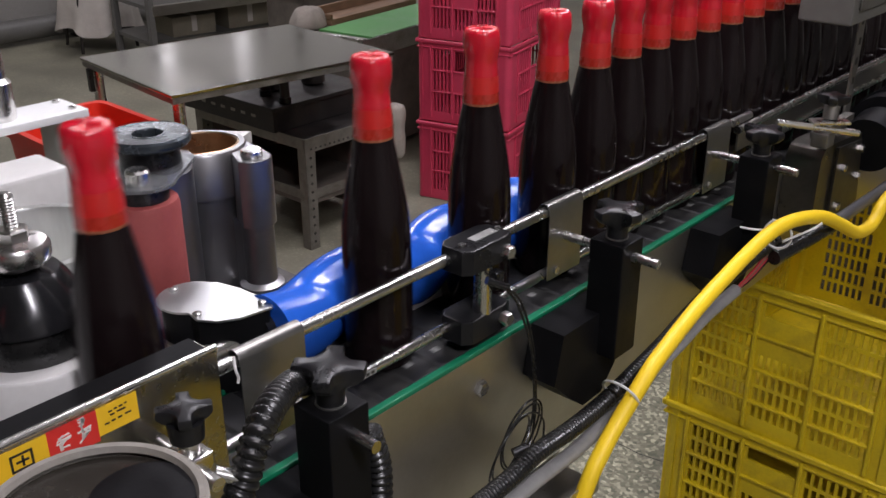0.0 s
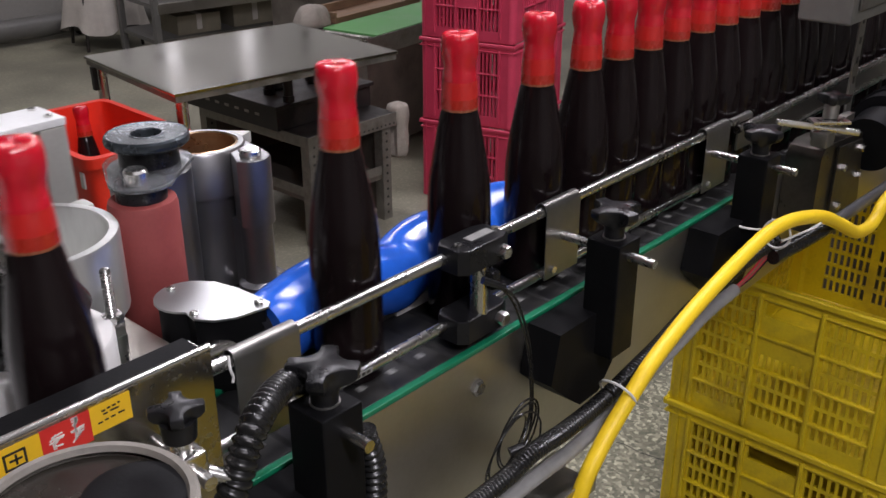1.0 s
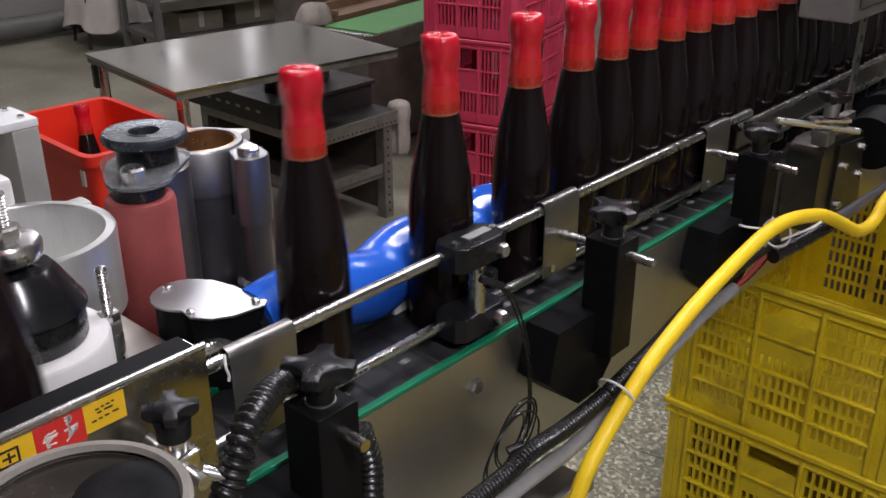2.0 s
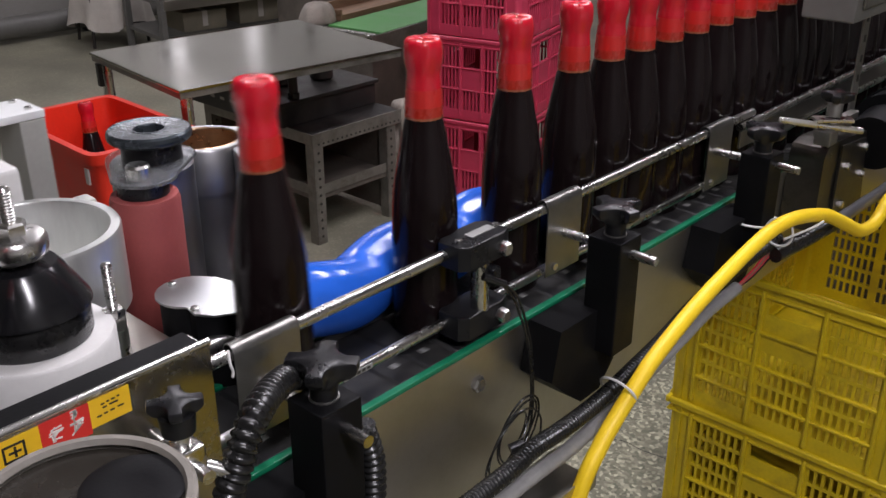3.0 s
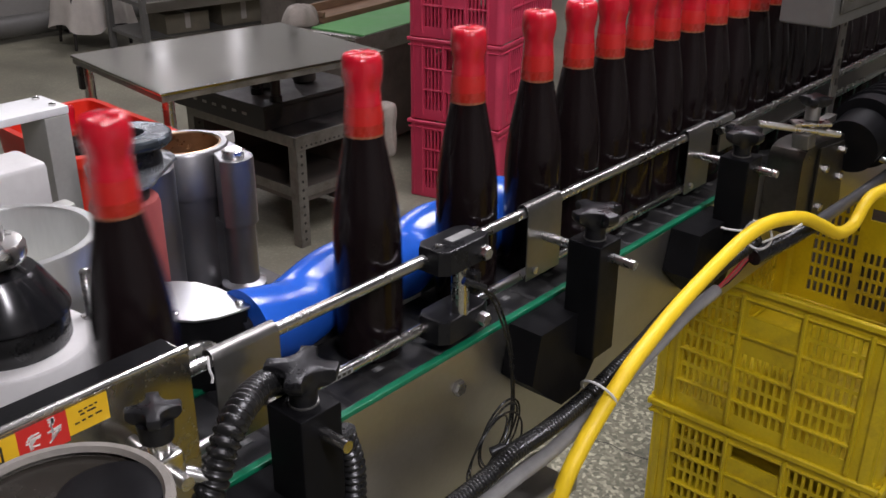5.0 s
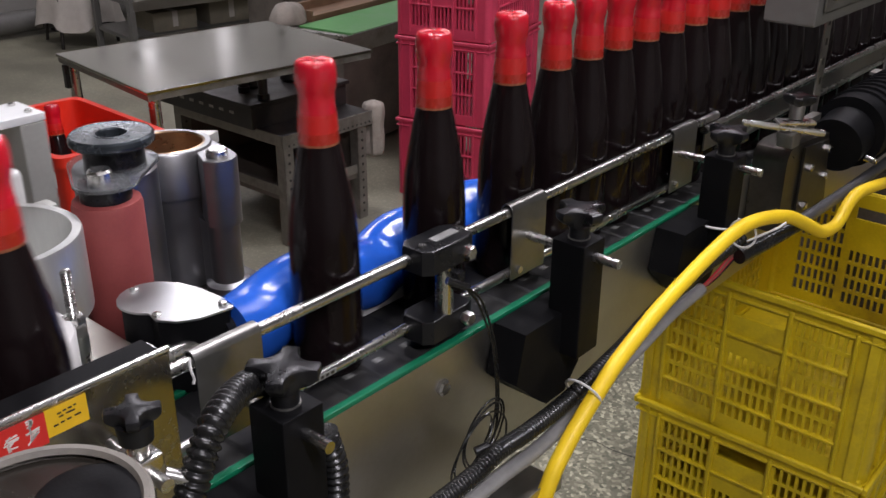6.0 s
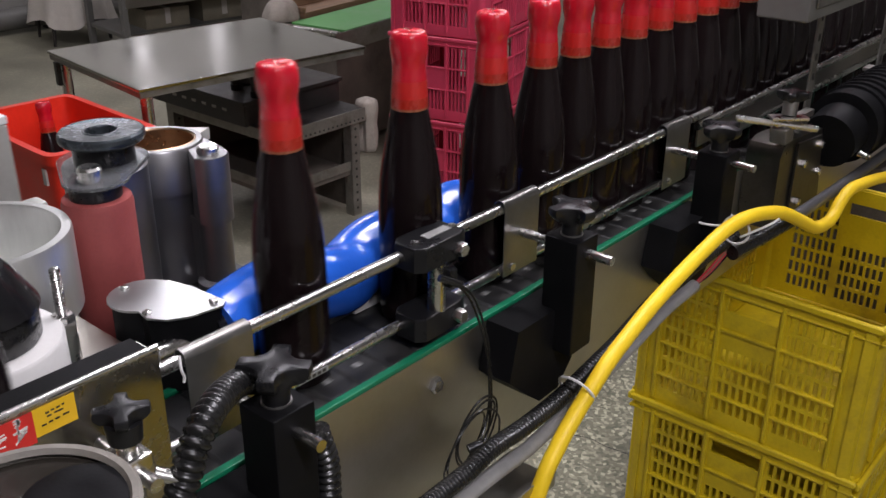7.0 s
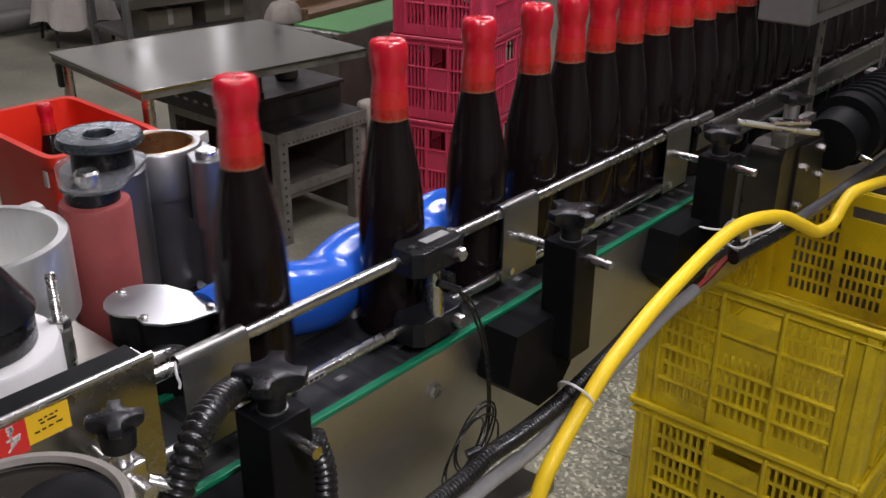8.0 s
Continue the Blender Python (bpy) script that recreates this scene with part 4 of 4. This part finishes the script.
# ---- crates ----
def wall_grid(bm, w, h, th, m, cols, rows, slots, edge, grip):
    """One moulded crate side in its own plane: x along, z up, with real slots and a hand hole."""
    inner, mid = w - 2 * edge, cols // 2
    xs, holes_x = [-w / 2], []
    for c in range(cols):
        q = inner / cols / (slots + 0.9)
        for k in range(slots):
            xa = -inner / 2 + inner * c / cols + q * (k + 0.7)
            holes_x.append((len(xs), c))
            xs += [xa, xa + q * 0.62]
    xs.append(w / 2)
    zs, holes_z = [0.0], []
    step = (h - 0.064) / rows
    for k in range(rows):
        holes_z.append(len(zs))
        zs += [0.034 + step * k + 0.0038, 0.034 + step * (k + 1) - 0.0038]
    zs.append(h)
    col_of = dict(holes_x)
    first = min(i for i, c in holes_x if c == mid)
    last = max(i for i, c in holes_x if c == mid)

    def filled(i, j):
        if not (0 <= i < len(xs) - 1 and 0 <= j < len(zs) - 1):
            return False
        if first < i + 1 and i <= last and zs[j] > h * grip:
            return not (j == holes_z[-1] and first <= i <= last)
        return not (i in col_of and j in holes_z)
    front = [[bm.verts.new(m @ Vector((x, -th / 2, z))) for z in zs] for x in xs]
    rear = [[bm.verts.new(m @ Vector((x, th / 2, z))) for z in zs] for x in xs]
    for i in range(len(xs) - 1):
        for j in range(len(zs) - 1):
            if not filled(i, j):
                continue
            ring = ((i, j), (i + 1, j), (i + 1, j + 1), (i, j + 1))
            bm.faces.new([front[a][b] for a, b in ring])
            bm.faces.new([rear[a][b] for a, b in ring[::-1]])
            for k, (di, dj) in enumerate(((0, -1), (1, 0), (0, 1), (-1, 0))):
                if not filled(i + di, j + dj):
                    (a, b), (c, d) = ring[k], ring[(k + 1) % 4]
                    bm.faces.new((front[a][b], rear[a][b], rear[c][d], front[c][d]))
    return bm


def crate(w, l, h, material, label, cols, rows, slots, group, edge, grip, post=0.0245, proud=0.004, step=1):
    c = thing("plastic_crate", label, "crate", group)
    th = 0.007
    for nm, wd, m in (("end_wall", w, pose(-l / 2 + 0.012, 0, 0.0, 0, 0, -90)), ("end_wall", w, pose(l / 2 - 0.012, 0, 0.0, 0, 0, 90)), ("side_wall", l - 0.04, pose(0, -w / 2 + 0.012, 0, 0, 0, 0)), ("side_wall", l - 0.04, pose(0, w / 2 - 0.012, 0, 0, 0, 180))):
        ww, hh, at = wd - 0.03, h - 0.012, m @ pose(0, 0, 0.006)
        side = part(nm, wall_grid(B(), ww, hh, th, at, cols, rows, slots, edge, grip), material, c)
        for k in range(cols + 1):
            x = (ww - 2 * edge) * (k / cols - 0.5)
            part("rib", box(B(), x - 0.004, x + 0.004, -th / 2 - proud, -th / 2 + 0.001, 0.012, hh - 0.018, 0.0015, at, 1), material, side)
        for k in range(1, rows, step):
            z = 0.034 + (hh - 0.064) * k / rows
            part("rib", box(B(), -ww / 2 + edge, ww / 2 - edge, -th / 2 - proud * 0.8, -th / 2 + 0.001, z - 0.0028, z + 0.0028, 0.001, at, 1), material, side)
    for sx in (-1, 1):
        for sy in (-1, 1):
            cx, cy = sx * (l / 2 - post - 0.004), sy * (w / 2 - post - 0.004)
            turn = [radians(d) for d in range(0, 91, 15)]
            arc = [(cx + sx * post * math.cos(a), cy + sy * post * math.sin(a)) for a in turn]
            arc += [(cx + sx * (post - 0.007) * math.cos(a), cy + sy * (post - 0.007) * math.sin(a)) for a in turn[::-1]]
            part("corner_post", prism(B(), arc, 0.004, h - 0.005), material, c)
    for nm, z0, z1, g in (("rim", h - 0.016, h - 0.001, 0.0), ("rim_rib", h - 0.036, h - 0.029, 0.003), ("foot_rim", 0.0, 0.018, 0.009)):
        bm = B()
        box(bm, -l / 2 + g, l / 2 - g, -w / 2 + g, -w / 2 + g + 0.010, z0, z1, 0.0025, None, 1)
        box(bm, -l / 2 + g, l / 2 - g, w / 2 - g - 0.010, w / 2 - g, z0, z1, 0.0025, None, 1)
        box(bm, -l / 2 + g, -l / 2 + g + 0.010, -w / 2 + g + 0.009, w / 2 - g - 0.009, z0 + 0.0006, z1 - 0.0006, 0.0025, None, 1)
        box(bm, l / 2 - g - 0.010, l / 2 - g, -w / 2 + g + 0.009, w / 2 - g - 0.009, z0 + 0.0006, z1 - 0.0006, 0.0025, None, 1)
        part(nm, bm, material, c)
    part("base", box(B(), -l / 2 + 0.02, l / 2 - 0.02, -w / 2 + 0.02, w / 2 - 0.02, 0.004, 0.010), material, c)
    return c


YL = "scuffed yellow slotted plastic crate in a stack"
yc = crate(0.485, 0.66, 0.335, YELLOW, YL, 3, 7, 7, "yellow crates", 0.046, 0.56, 0.034, 0.0075, 2)
yc.matrix_basis = pose(2.072, -0.117, 0.0, 0, 0, 0.6)
copy_thing(yc, pose(2.074, -0.115, 0.322, 0, 0, -0.6))
# block added only to darken the view through the rear crate slots
base = thing("drive_cabinet", "added dark block seen through the crate slots", "cabinet")
part("case", box(B(), 2.56, 3.30, -0.46, 0.36, 0.05, 0.655, 0.006), DARK_FILL, base)
part("plinth", box(B(), 2.59, 3.27, -0.43, 0.33, 0.0, 0.05), DARK, base)
# unseen stack in the aisle, added for the yellow reflection in the guard
copy_thing(yc, pose(1.27, -1.30, 0.0, 0, 0, 88))
copy_thing(yc, pose(1.275, -1.30, 0.322, 0, 0, 88))

pc = crate(0.41, 0.52, 0.33, PINK, "crimson slotted plastic crate in a tall stack", 3, 3, 5, "crimson crates", 0.050, 0.36, 0.0245, 0.006)
pc.matrix_basis = pose(3.18, 1.765, 0.0, 0, 0, 14)
for k in range(1, 4):
    copy_thing(pc, pose(3.185, 1.767, 0.33 * k, 0, 0, 14))


def tub(m, label):
    t = thing("plastic_tub", label, "tub", "red tubs", "", m)
    l, w, h = 0.30, 0.475, 0.34
    bm = B()
    prof_o = [(0.80, 0.0), (0.94, 0.25), (1.0, 1.0)]
    n = 32

    def ring(sx, sy, z):
        vs = []
        for k in range(n):
            a = 2 * math.pi * (k + 0.5) / n
            c, s = math.cos(a), math.sin(a)
            p = 0.15
            vs.append(bm.verts.new((sx * math.copysign(abs(c) ** p, c) / 2, sy * math.copysign(abs(s) ** p, s) / 2, z)))
        return vs
    rings = [ring(l * 0.82, w * 0.86, 0.0), ring(l * 0.88, w * 0.9, 0.1), ring(l * 0.97, w * 0.98, h - 0.03), ring(l * 1.06, w * 1.05, h - 0.028), ring(l * 1.07, w * 1.06, h), ring(l * 0.95, w * 0.965, h), ring(l * 0.86, w * 0.88, 0.1), ring(l * 0.80, w * 0.84, 0.012)]
    for a, b in zip(rings, rings[1:]):
        for k in range(n):
            bm.faces.new((a[k], a[(k + 1) % n], b[(k + 1) % n], b[k]))
    bm.faces.new(rings[0][::-1])
    bm.faces.new(rings[-1])
    part("shell", bm, RED, t)
    part("tape_patch", box(B(), -0.1475, -0.142, -0.195, -0.178, 0.250, 0.292), WHITE, t, "scrap of pale tape")
    return t


tub(pose(1.388, 1.69, 0.0, 0, 0, -2), "bright red plastic tub under another tub")
tub(pose(1.388, 1.69, 0.345, 0, 0, -2), "bright red plastic tub holding a spare bottle")
sb = copy_thing(bottle, pose(1.40, 1.77, 0.372, -9, 3, 0))
tagged(sb, "spare dark sauce bottle leaning in the red tub", "bottle", "spare bottles")

# ---- work tables and the back of the hall ----
tb = thing("steel_table", "stainless work table with a shiny bare top", "table", "", "", pose(2.01, 1.86, 0, 0, 0, -6.7))
part("tabletop", box(B(), -0.395, 0.395, -0.31, 0.31, 0.7405, 0.75, 0.002), TABLE_STEEL, tb)
part("apron", box(B(), -0.391, 0.391, -0.306, 0.306, 0.722, 0.7405, 0.002), GALV, tb, "dull folded steel apron")
for sx in (-1, 1):
    for sy in (-1, 1):
        # the far end stands on short struts on the burner
        fx, fy, fz = (-0.36, sy * 0.275, 0.0) if sx < 0 else (0.25, 0.205 + sy * 0.065, 0.515)
        lg = part("leg", rod(B(), (fx, fy, fz + 0.02), (fx, fy, 0.724), 0.0175, 18), STEEL if sx < 0 else DARK, tb)
        part("foot", rod(B(), (fx, fy, fz), (fx, fy, fz + 0.022), 0.022, 14), BLACK, lg)
part("end_stretcher", rod(B(), (-0.36, -0.275, 0.16), (-0.36, 0.275, 0.16), 0.012, 12), GALV, tb)
part("drop_hook", box(B(), -0.40, -0.385, 0.24, 0.262, 0.65, 0.724, 0.002), BLACK, tb)

bn = thing("angle_iron_bench", "rusty perforated angle iron bench", "bench")
for x, y in ((2.225, 1.815), (2.585, 1.815), (2.225, 2.42), (2.585, 2.42)):
    part("leg", box(B(), x - 0.002, x + 0.040, y - 0.002, y + 0.002, 0, 0.42), ANGLE, bn)
    lg = part("leg", box(B(), x - 0.004, x, y - 0.002, y + 0.040, 0, 0.42), ANGLE, bn)
    for k in range(12):
        part("hole", rod(B(), (x + 0.019, y - 0.0032, 0.03 + 0.032 * k), (x + 0.019, y - 0.0019, 0.03 + 0.032 * k), 0.0055, 8), INK, lg)
fr = part("front_rail", box(B(), 2.215, 2.66, 1.806, 1.812, 0.372, 0.425, 0.002), ANGLE, bn)
for k in range(19):
    part("hole", rod(B(), (2.242 + 0.022 * k, 1.8049, 0.385), (2.242 + 0.022 * k, 1.8062, 0.385), 0.0042, 8), INK, fr)
part("side_rail", box(B(), 2.214, 2.220, 1.813, 2.45, 0.385, 0.425), ANGLE, bn)
part("low_rail", box(B(), 2.23, 2.62, 1.819, 1.823, 0.19, 0.225), ANGLE, bn)
part("low_side_rail", box(B(), 2.226, 2.230, 1.86, 2.45, 0.19, 0.225), ANGLE, bn)
# shelf and panels are added to make the space under the bench dark
part("low_shelf", box(B(), 2.232, 2.60, 1.824, 2.44, 0.170, 0.189), DARK_FILL, bn, "added dark lower shelf for the dark space under the bench")
part("back_panel", box(B(), 2.232, 2.60, 2.425, 2.435, 0.19, 0.40), DARK_FILL, bn, "added dark panel behind the dark space under the bench")
part("side_panel", box(B(), 2.612, 2.618, 1.86, 2.42, 0.02, 0.40), DARK_FILL, bn, "added dark panel beside the dark space under the bench")
part("top", box(B(), 2.221, 2.66, 1.8125, 2.45, 0.405, 0.42), DARK, bn, "dark greasy bench top")
gr = thing("iron_burner", "dark iron burner box on the bench", "burner")
part("box", box(B(), 2.20, 2.66, 1.95, 2.62, 0.4205, 0.50, 0.004), DARK, gr)
part("rim", box(B(), 2.19, 2.67, 1.94, 2.63, 0.5002, 0.515, 0.003), DARK, gr)
for k in range(7):
    part("vent", box(B(), 2.1985, 2.1998, 2.05 + 0.06 * k, 2.075 + 0.06 * k, 0.462, 0.472), GALV, gr)
for k, (x, y, r, hgt) in enumerate(((2.36, 2.15, 0.05, 0.10), (2.52, 2.1, 0.045, 0.12), (2.44, 2.38, 0.05, 0.09))):
    jr = thing("dark_jar", "dark jar standing on the burner", "jar", "dark jars", "", pose(x, y, 0.5155))
    part("body", lathe(B(), [(r * 0.8, 0), (r, 0.01), (r, hgt * 0.7), (r * 0.6, hgt * 0.85), (r * 0.6, hgt)], 24), DARK, jr)


def crumpled(prof, x, y, seed, deep, seg=28):
    """A hanging or heaped cloth: folds run down it and wander."""
    rnd = random.Random(seed)
    waves = [(rnd.randint(3, 9), rnd.uniform(0, 6.28), rnd.uniform(-22, 22)) for k in range(5)]
    bm = B()
    rings = []
    fine = [Vector((r, 0, z)) for r, z in prof]
    for p in smooth_line(fine, 5):
        ring = []
        for k in range(seg):
            a = 2 * math.pi * k / seg
            w = sum(math.sin(m * a + f + q * p.z) for m, f, q in waves) / 5
            r = max(0.002, p.x * (1 + deep * w))
            ring.append(bm.verts.new((x + r * math.cos(a), y + r * math.sin(a), p.z + 0.25 * deep * r * w)))
        rings.append(ring)
    for a, b in zip(rings, rings[1:]):
        for k in range(seg):
            bm.faces.new((a[k], a[(k + 1) % seg], b[(k + 1) % seg], b[k]))
    bm.faces.new(rings[0][::-1])
    bm.faces.new(rings[-1])
    return bm


solid("rag", crumpled([(0.020, 0.235), (0.036, 0.245), (0.040, 0.30), (0.036, 0.35), (0.041, 0.40), (0.036, 0.435), (0.012, 0.450)], 2.690, 1.835, 5, 0.22), RAG, "crumpled pale rag hanging on the bench corner", "rag", sharp=60)

TABLE_AT = pose(3.352, 2.659, 0, 0, 0, 8)
gtb = thing("belt_table", "low inspection table with a green belt", "belt table", "", "", TABLE_AT)
part("frame", box(B(), -0.345, 0.60, -0.245, 0.25, 0.49, 0.545, 0.003), GEAR, gtb, "dark steel table frame")
# dark sheet added in place of the gloom under the table
part("skirt", box(B(), -0.335, 0.59, -0.235, 0.24, 0.03, 0.4895), DARK_FILL, gtb, "added dark panel that fills the dark space below the belt")
part("belt", box(B(), -0.262, 0.595, -0.235, 0.075, 0.5455, 0.556, 0.002), GREEN_BELT, gtb, "green belt surface")
part("side_rail", box(B(), -0.352, -0.318, -0.25, 0.25, 0.5455, 0.562, 0.004), STEEL, gtb, "bright rounded steel edge")
part("front_fascia", box(B(), -0.35, 0.60, -0.252, -0.246, 0.47, 0.556, 0.002), GALV, gtb)
for sx in (-0.30, 0.55):
    for sy in (-0.21, 0.21):
        part("leg", box(B(), sx - 0.02, sx + 0.02, sy - 0.02, sy + 0.02, 0, 0.49), GALV, gtb)
heap = solid("plastic_sack", crumpled([(0.06, 0.0), (0.085, 0.012), (0.078, 0.05), (0.055, 0.085), (0.02, 0.10)], 0, 0, 9, 0.3), RAG, "crumpled grey-white sack heaped on the belt table", "sack", sharp=60)
heap.matrix_basis = TABLE_AT @ pose(-0.235, 0.165, 0.5455)
tray_w = thing("wooden_tray", "worn brown wooden tray behind the green belt", "tray", "", "", TABLE_AT)
part("board", box(B(), -0.14, 0.55, 0.10, 0.24, 0.5455, 0.575, 0.004), WOOD, tray_w)
part("rim_board", box(B(), -0.14, 0.55, 0.225, 0.243, 0.5755, 0.615, 0.003), WOOD, tray_w)
part("rim_board", box(B(), -0.143, -0.128, 0.10, 0.222, 0.5755, 0.600, 0.003), WOOD, tray_w)
# box added as a stand-in for the dark area at the back
ctn = thing("iron_cabinet", "dark box added to fill the dark area behind the belt table", "cabinet")
part("shell", box(B(), 3.42, 4.05, 3.2, 3.5, 0.02, 0.60, 0.01), DARK_FILL, ctn)
part("top", box(B(), 3.40, 4.07, 3.18, 3.52, 0.60, 0.63, 0.006), DARK, ctn)

rack = thing("steel_rack", "grey steel rack standing by the back wall", "rack")
for x, y in ((3.33, 4.5), (4.35, 4.35), (3.45, 5.1), (4.5, 4.95)):
    part("upright", box(B(), x - 0.018, x + 0.018, y - 0.018, y + 0.018, 0, 1.5), PIPE, rack)
for z in (0.16, 0.38, 0.9):
    part("beam", box(B(), 0, 1.02, -0.02, 0.02, z - 0.03, z + 0.03, 0.003, pose(3.34, 4.5, 0, 0, 0, -8.4)), BRUSHED, rack)
    part("shelf", box(B(), 0, 1.05, 0.0, 0.6, z - 0.012, z + 0.012, 0, pose(3.36, 4.53, 0, 0, 0, -8.4)), PIPE, rack)
for x, y, w, d, hh in ((3.55, 4.62, 0.3, 0.3, 0.12), (3.95, 4.58, 0.32, 0.3, 0.15)):
    bxx = thing("carton", "pale cardboard carton on the rack shelf", "carton", "cartons", "", pose(x, y, 0.172, 0, 0, -8))
    part("body", box(B(), 0, w, 0, d, 0, hh, 0.004), CARTON, bxx)
    part("tape_strip", box(B(), w * 0.44, w * 0.56, -0.001, d, hh * 0.2, hh + 0.001), CLOTH, bxx)
stool = thing("metal_stool", "thin metal stool draped with a cloth", "stool")
for x, y in ((3.31, 5.34), (3.69, 5.29), (3.39, 5.69), (3.76, 5.64)):
    part("leg", rod(B(), (x, y, 0), (3.54 + (x - 3.54) * 0.85, 5.49 + (y - 5.49) * 0.85, 0.40), 0.011, 10), DARK, stool)
part("ring", rod(B(), (3.33, 5.36, 0.13), (3.68, 5.31, 0.13), 0.008, 8), DARK, stool)
part("seat", lathe(B(), [(0.20, 0.40), (0.205, 0.415), (0.19, 0.425)], 28, pose(3.54, 5.49, 0)), DARK, stool)


def drape():
    bm = B()
    n = 48
    rings = []
    for j, (r, z) in enumerate(((0.02, 0.450), (0.15, 0.447), (0.215, 0.435), (0.235, 0.38), (0.25, 0.28), (0.262, 0.19), (0.27, 0.13))):
        ring = []
        for k in range(n):
            a = 2 * math.pi * k / n
            f = j / 6
            w = 1 + f * f * 0.11 * math.sin(9 * a + 0.8 * math.sin(3 * a))
            ring.append(bm.verts.new((3.54 + r * w * math.cos(a), 5.49 + r * w * math.sin(a), z + f * 0.03 * math.sin(4 * a + 1))))
        rings.append(ring)
    for a, b in zip(rings, rings[1:]):
        for k in range(n):
            bm.faces.new((a[k], a[(k + 1) % n], b[(k + 1) % n], b[k]))
    bm.faces.new(rings[0])
    return bm


solid("draped_cloth", drape(), CLOTH, "soiled white cloth hanging over the stool", "cloth", sharp=80)
wp = thing("wall_pipe", "thick grey pipe along the foot of the wall", "pipe")
part("pipe", rod(B(), (-4, 5.93, 0.10), (8.5, 5.93, 0.10), 0.075, 24), PIPE, wp)
for x in (-2, 1, 3.6, 6):
    part("pipe_foot", box(B(), x - 0.03, x + 0.03, 5.88, 5.98, 0, 0.04), DARK, wp)

# ---- far end of the line ----
cb = thing("control_box", "grey steel control box over the conveyor", "control box")
part("case", box(B(), 1.60, 1.90, -0.181, -0.100, 1.171, 1.50, 0.004), PIPE, cb)
part("cover", box(B(), 1.62, 1.88, -0.186, -0.1815, 1.19, 1.48, 0.003), GALV, cb, "grey cover plate")
part("latch", rod(B(), (1.64, -0.186, 1.215), (1.64, -0.193, 1.215), 0.008, 12), STEEL, cb)
part("gland", rod(B(), (1.75, -0.14, 1.155), (1.75, -0.14, 1.171), 0.01, 14), BLACK, cb)

UP = Matrix(((1, 0, 0, 0), (0, 0, 1, 0), (0, 1, 0, 0), (0, 0, 0, 1)))
gb = thing("gear_motor", "stainless gear box with an added dark motor on the conveyor side", "gear motor")
hood = [(1.690, 0.800), (1.905, 0.800), (1.875, 0.938), (1.760, 0.949), (1.722, 0.952), (1.700, 0.946), (1.690, 0.930)]
part("gear_case", prism(B(), hood, -0.140, -0.079, 0.003, UP), GEAR, gb, "dull folded steel gear case")
part("side_cover", prism(B(), [(1.752, 0.812), (1.888, 0.812), (1.862, 0.930), (1.752, 0.941)], -0.1455, -0.1405, 0.0015, UP), GEAR, gb, "bolted side cover")
for x, z in ((1.781, 0.898), (1.862, 0.862), (1.779, 0.828), (1.855, 0.915)):
    part("hex_bolt", lathe(B(), [(0.0075, 0), (0.0075, 0.006), (0.0055, 0.008)], 6, pose(x, -0.1456, z, 90)), STEEL, gb)
# motor is added to fill the black area and cover the green strip
part("motor", rod(B(), (1.94, -0.150, 0.925), (2.26, -0.150, 0.925), 0.066, 32), BLACK_POWDER, gb, "added dark finned motor in the black area past the gear case")
for k in range(9):
    part("fin", lathe(B(), [(0.0665, 0), (0.071, 0.001), (0.071, 0.005), (0.0665, 0.006)], 32, pose(1.985 + 0.03 * k, -0.150, 0.925, 0, 90, 0), False), BLACK_POWDER, gb)
part("motor_flange", rod(B(), (1.876, -0.150, 0.915), (1.94, -0.150, 0.925), 0.05, 28), BLACK_POWDER, gb)
part("coupling_bolt", rod(B(), (1.915, -0.196, 0.893), (1.915, -0.212, 0.890), 0.006, 12), STEEL, gb)
part("coupling_bolt", rod(B(), (1.935, -0.196, 0.886), (1.935, -0.212, 0.883), 0.006, 12), STEEL, gb)
for nm, bx in (("slotted upright with a rod clamp", 1.828), ("plain slotted upright behind the motor", 2.20)):
    sp = thing("slotted_upright", "galvanised steel " + nm, "upright", "slotted uprights")
    part("bar", box(B(), bx, bx + 0.026, -0.118, -0.114, 0.94 if bx < 2 else 0.98, 1.1705, 0.001), GALV, sp)
    for k in range(5):
        part("slot", box(B(), bx + 0.009, bx + 0.017, -0.1188, -0.1179, 0.995 + 0.034 * k, 1.007 + 0.034 * k), INK, sp)
    if bx < 2:
        part("foot_plate", box(B(), bx - 0.006, bx + 0.03, -0.122, -0.092, 0.934, 0.940), GALV, sp)
        part("cross_rod", rod(B(), (1.612, -0.088, 1.006), (1.700, -0.188, 0.988), 0.0055, 14), STEEL, sp, "bright steel cross rod")
        part("rod_hole", rod(B(), (1.692, -0.179, 0.9936), (1.692, -0.179, 0.9956), 0.002, 10), INK, sp)
        part("clamp_plate", box(B(), -0.030, 0.030, -0.013, 0.013, 0.0, 0.005, 0.001, pose(1.672, -0.149, 1.0035, 0, 0, -48)), STEEL, sp)
        part("clamp", box(B(), 1.652, 1.684, -0.158, -0.130, 0.965, 0.990, 0.003), GALV, sp)
        part("stem", rod(B(), (1.680, -0.146, 1.008), (1.684, -0.145, 1.030), 0.012, 16), GALV, sp)
        part("star_knob", star_knob(B(), 1.686, -0.145, 1.026, 0.026, 0.022, 4, 0.3), BLACK, sp, "black four-lobed star knob", 30)
        part("arm", box(B(), 1.680, 1.832, -0.1335, -0.1185, 0.970, 0.982), GALV, sp)
    else:
        part("foot_plate", box(B(), bx - 0.006, bx + 0.03, -0.14, -0.092, 0.974, 0.980), GALV, sp)


motions()
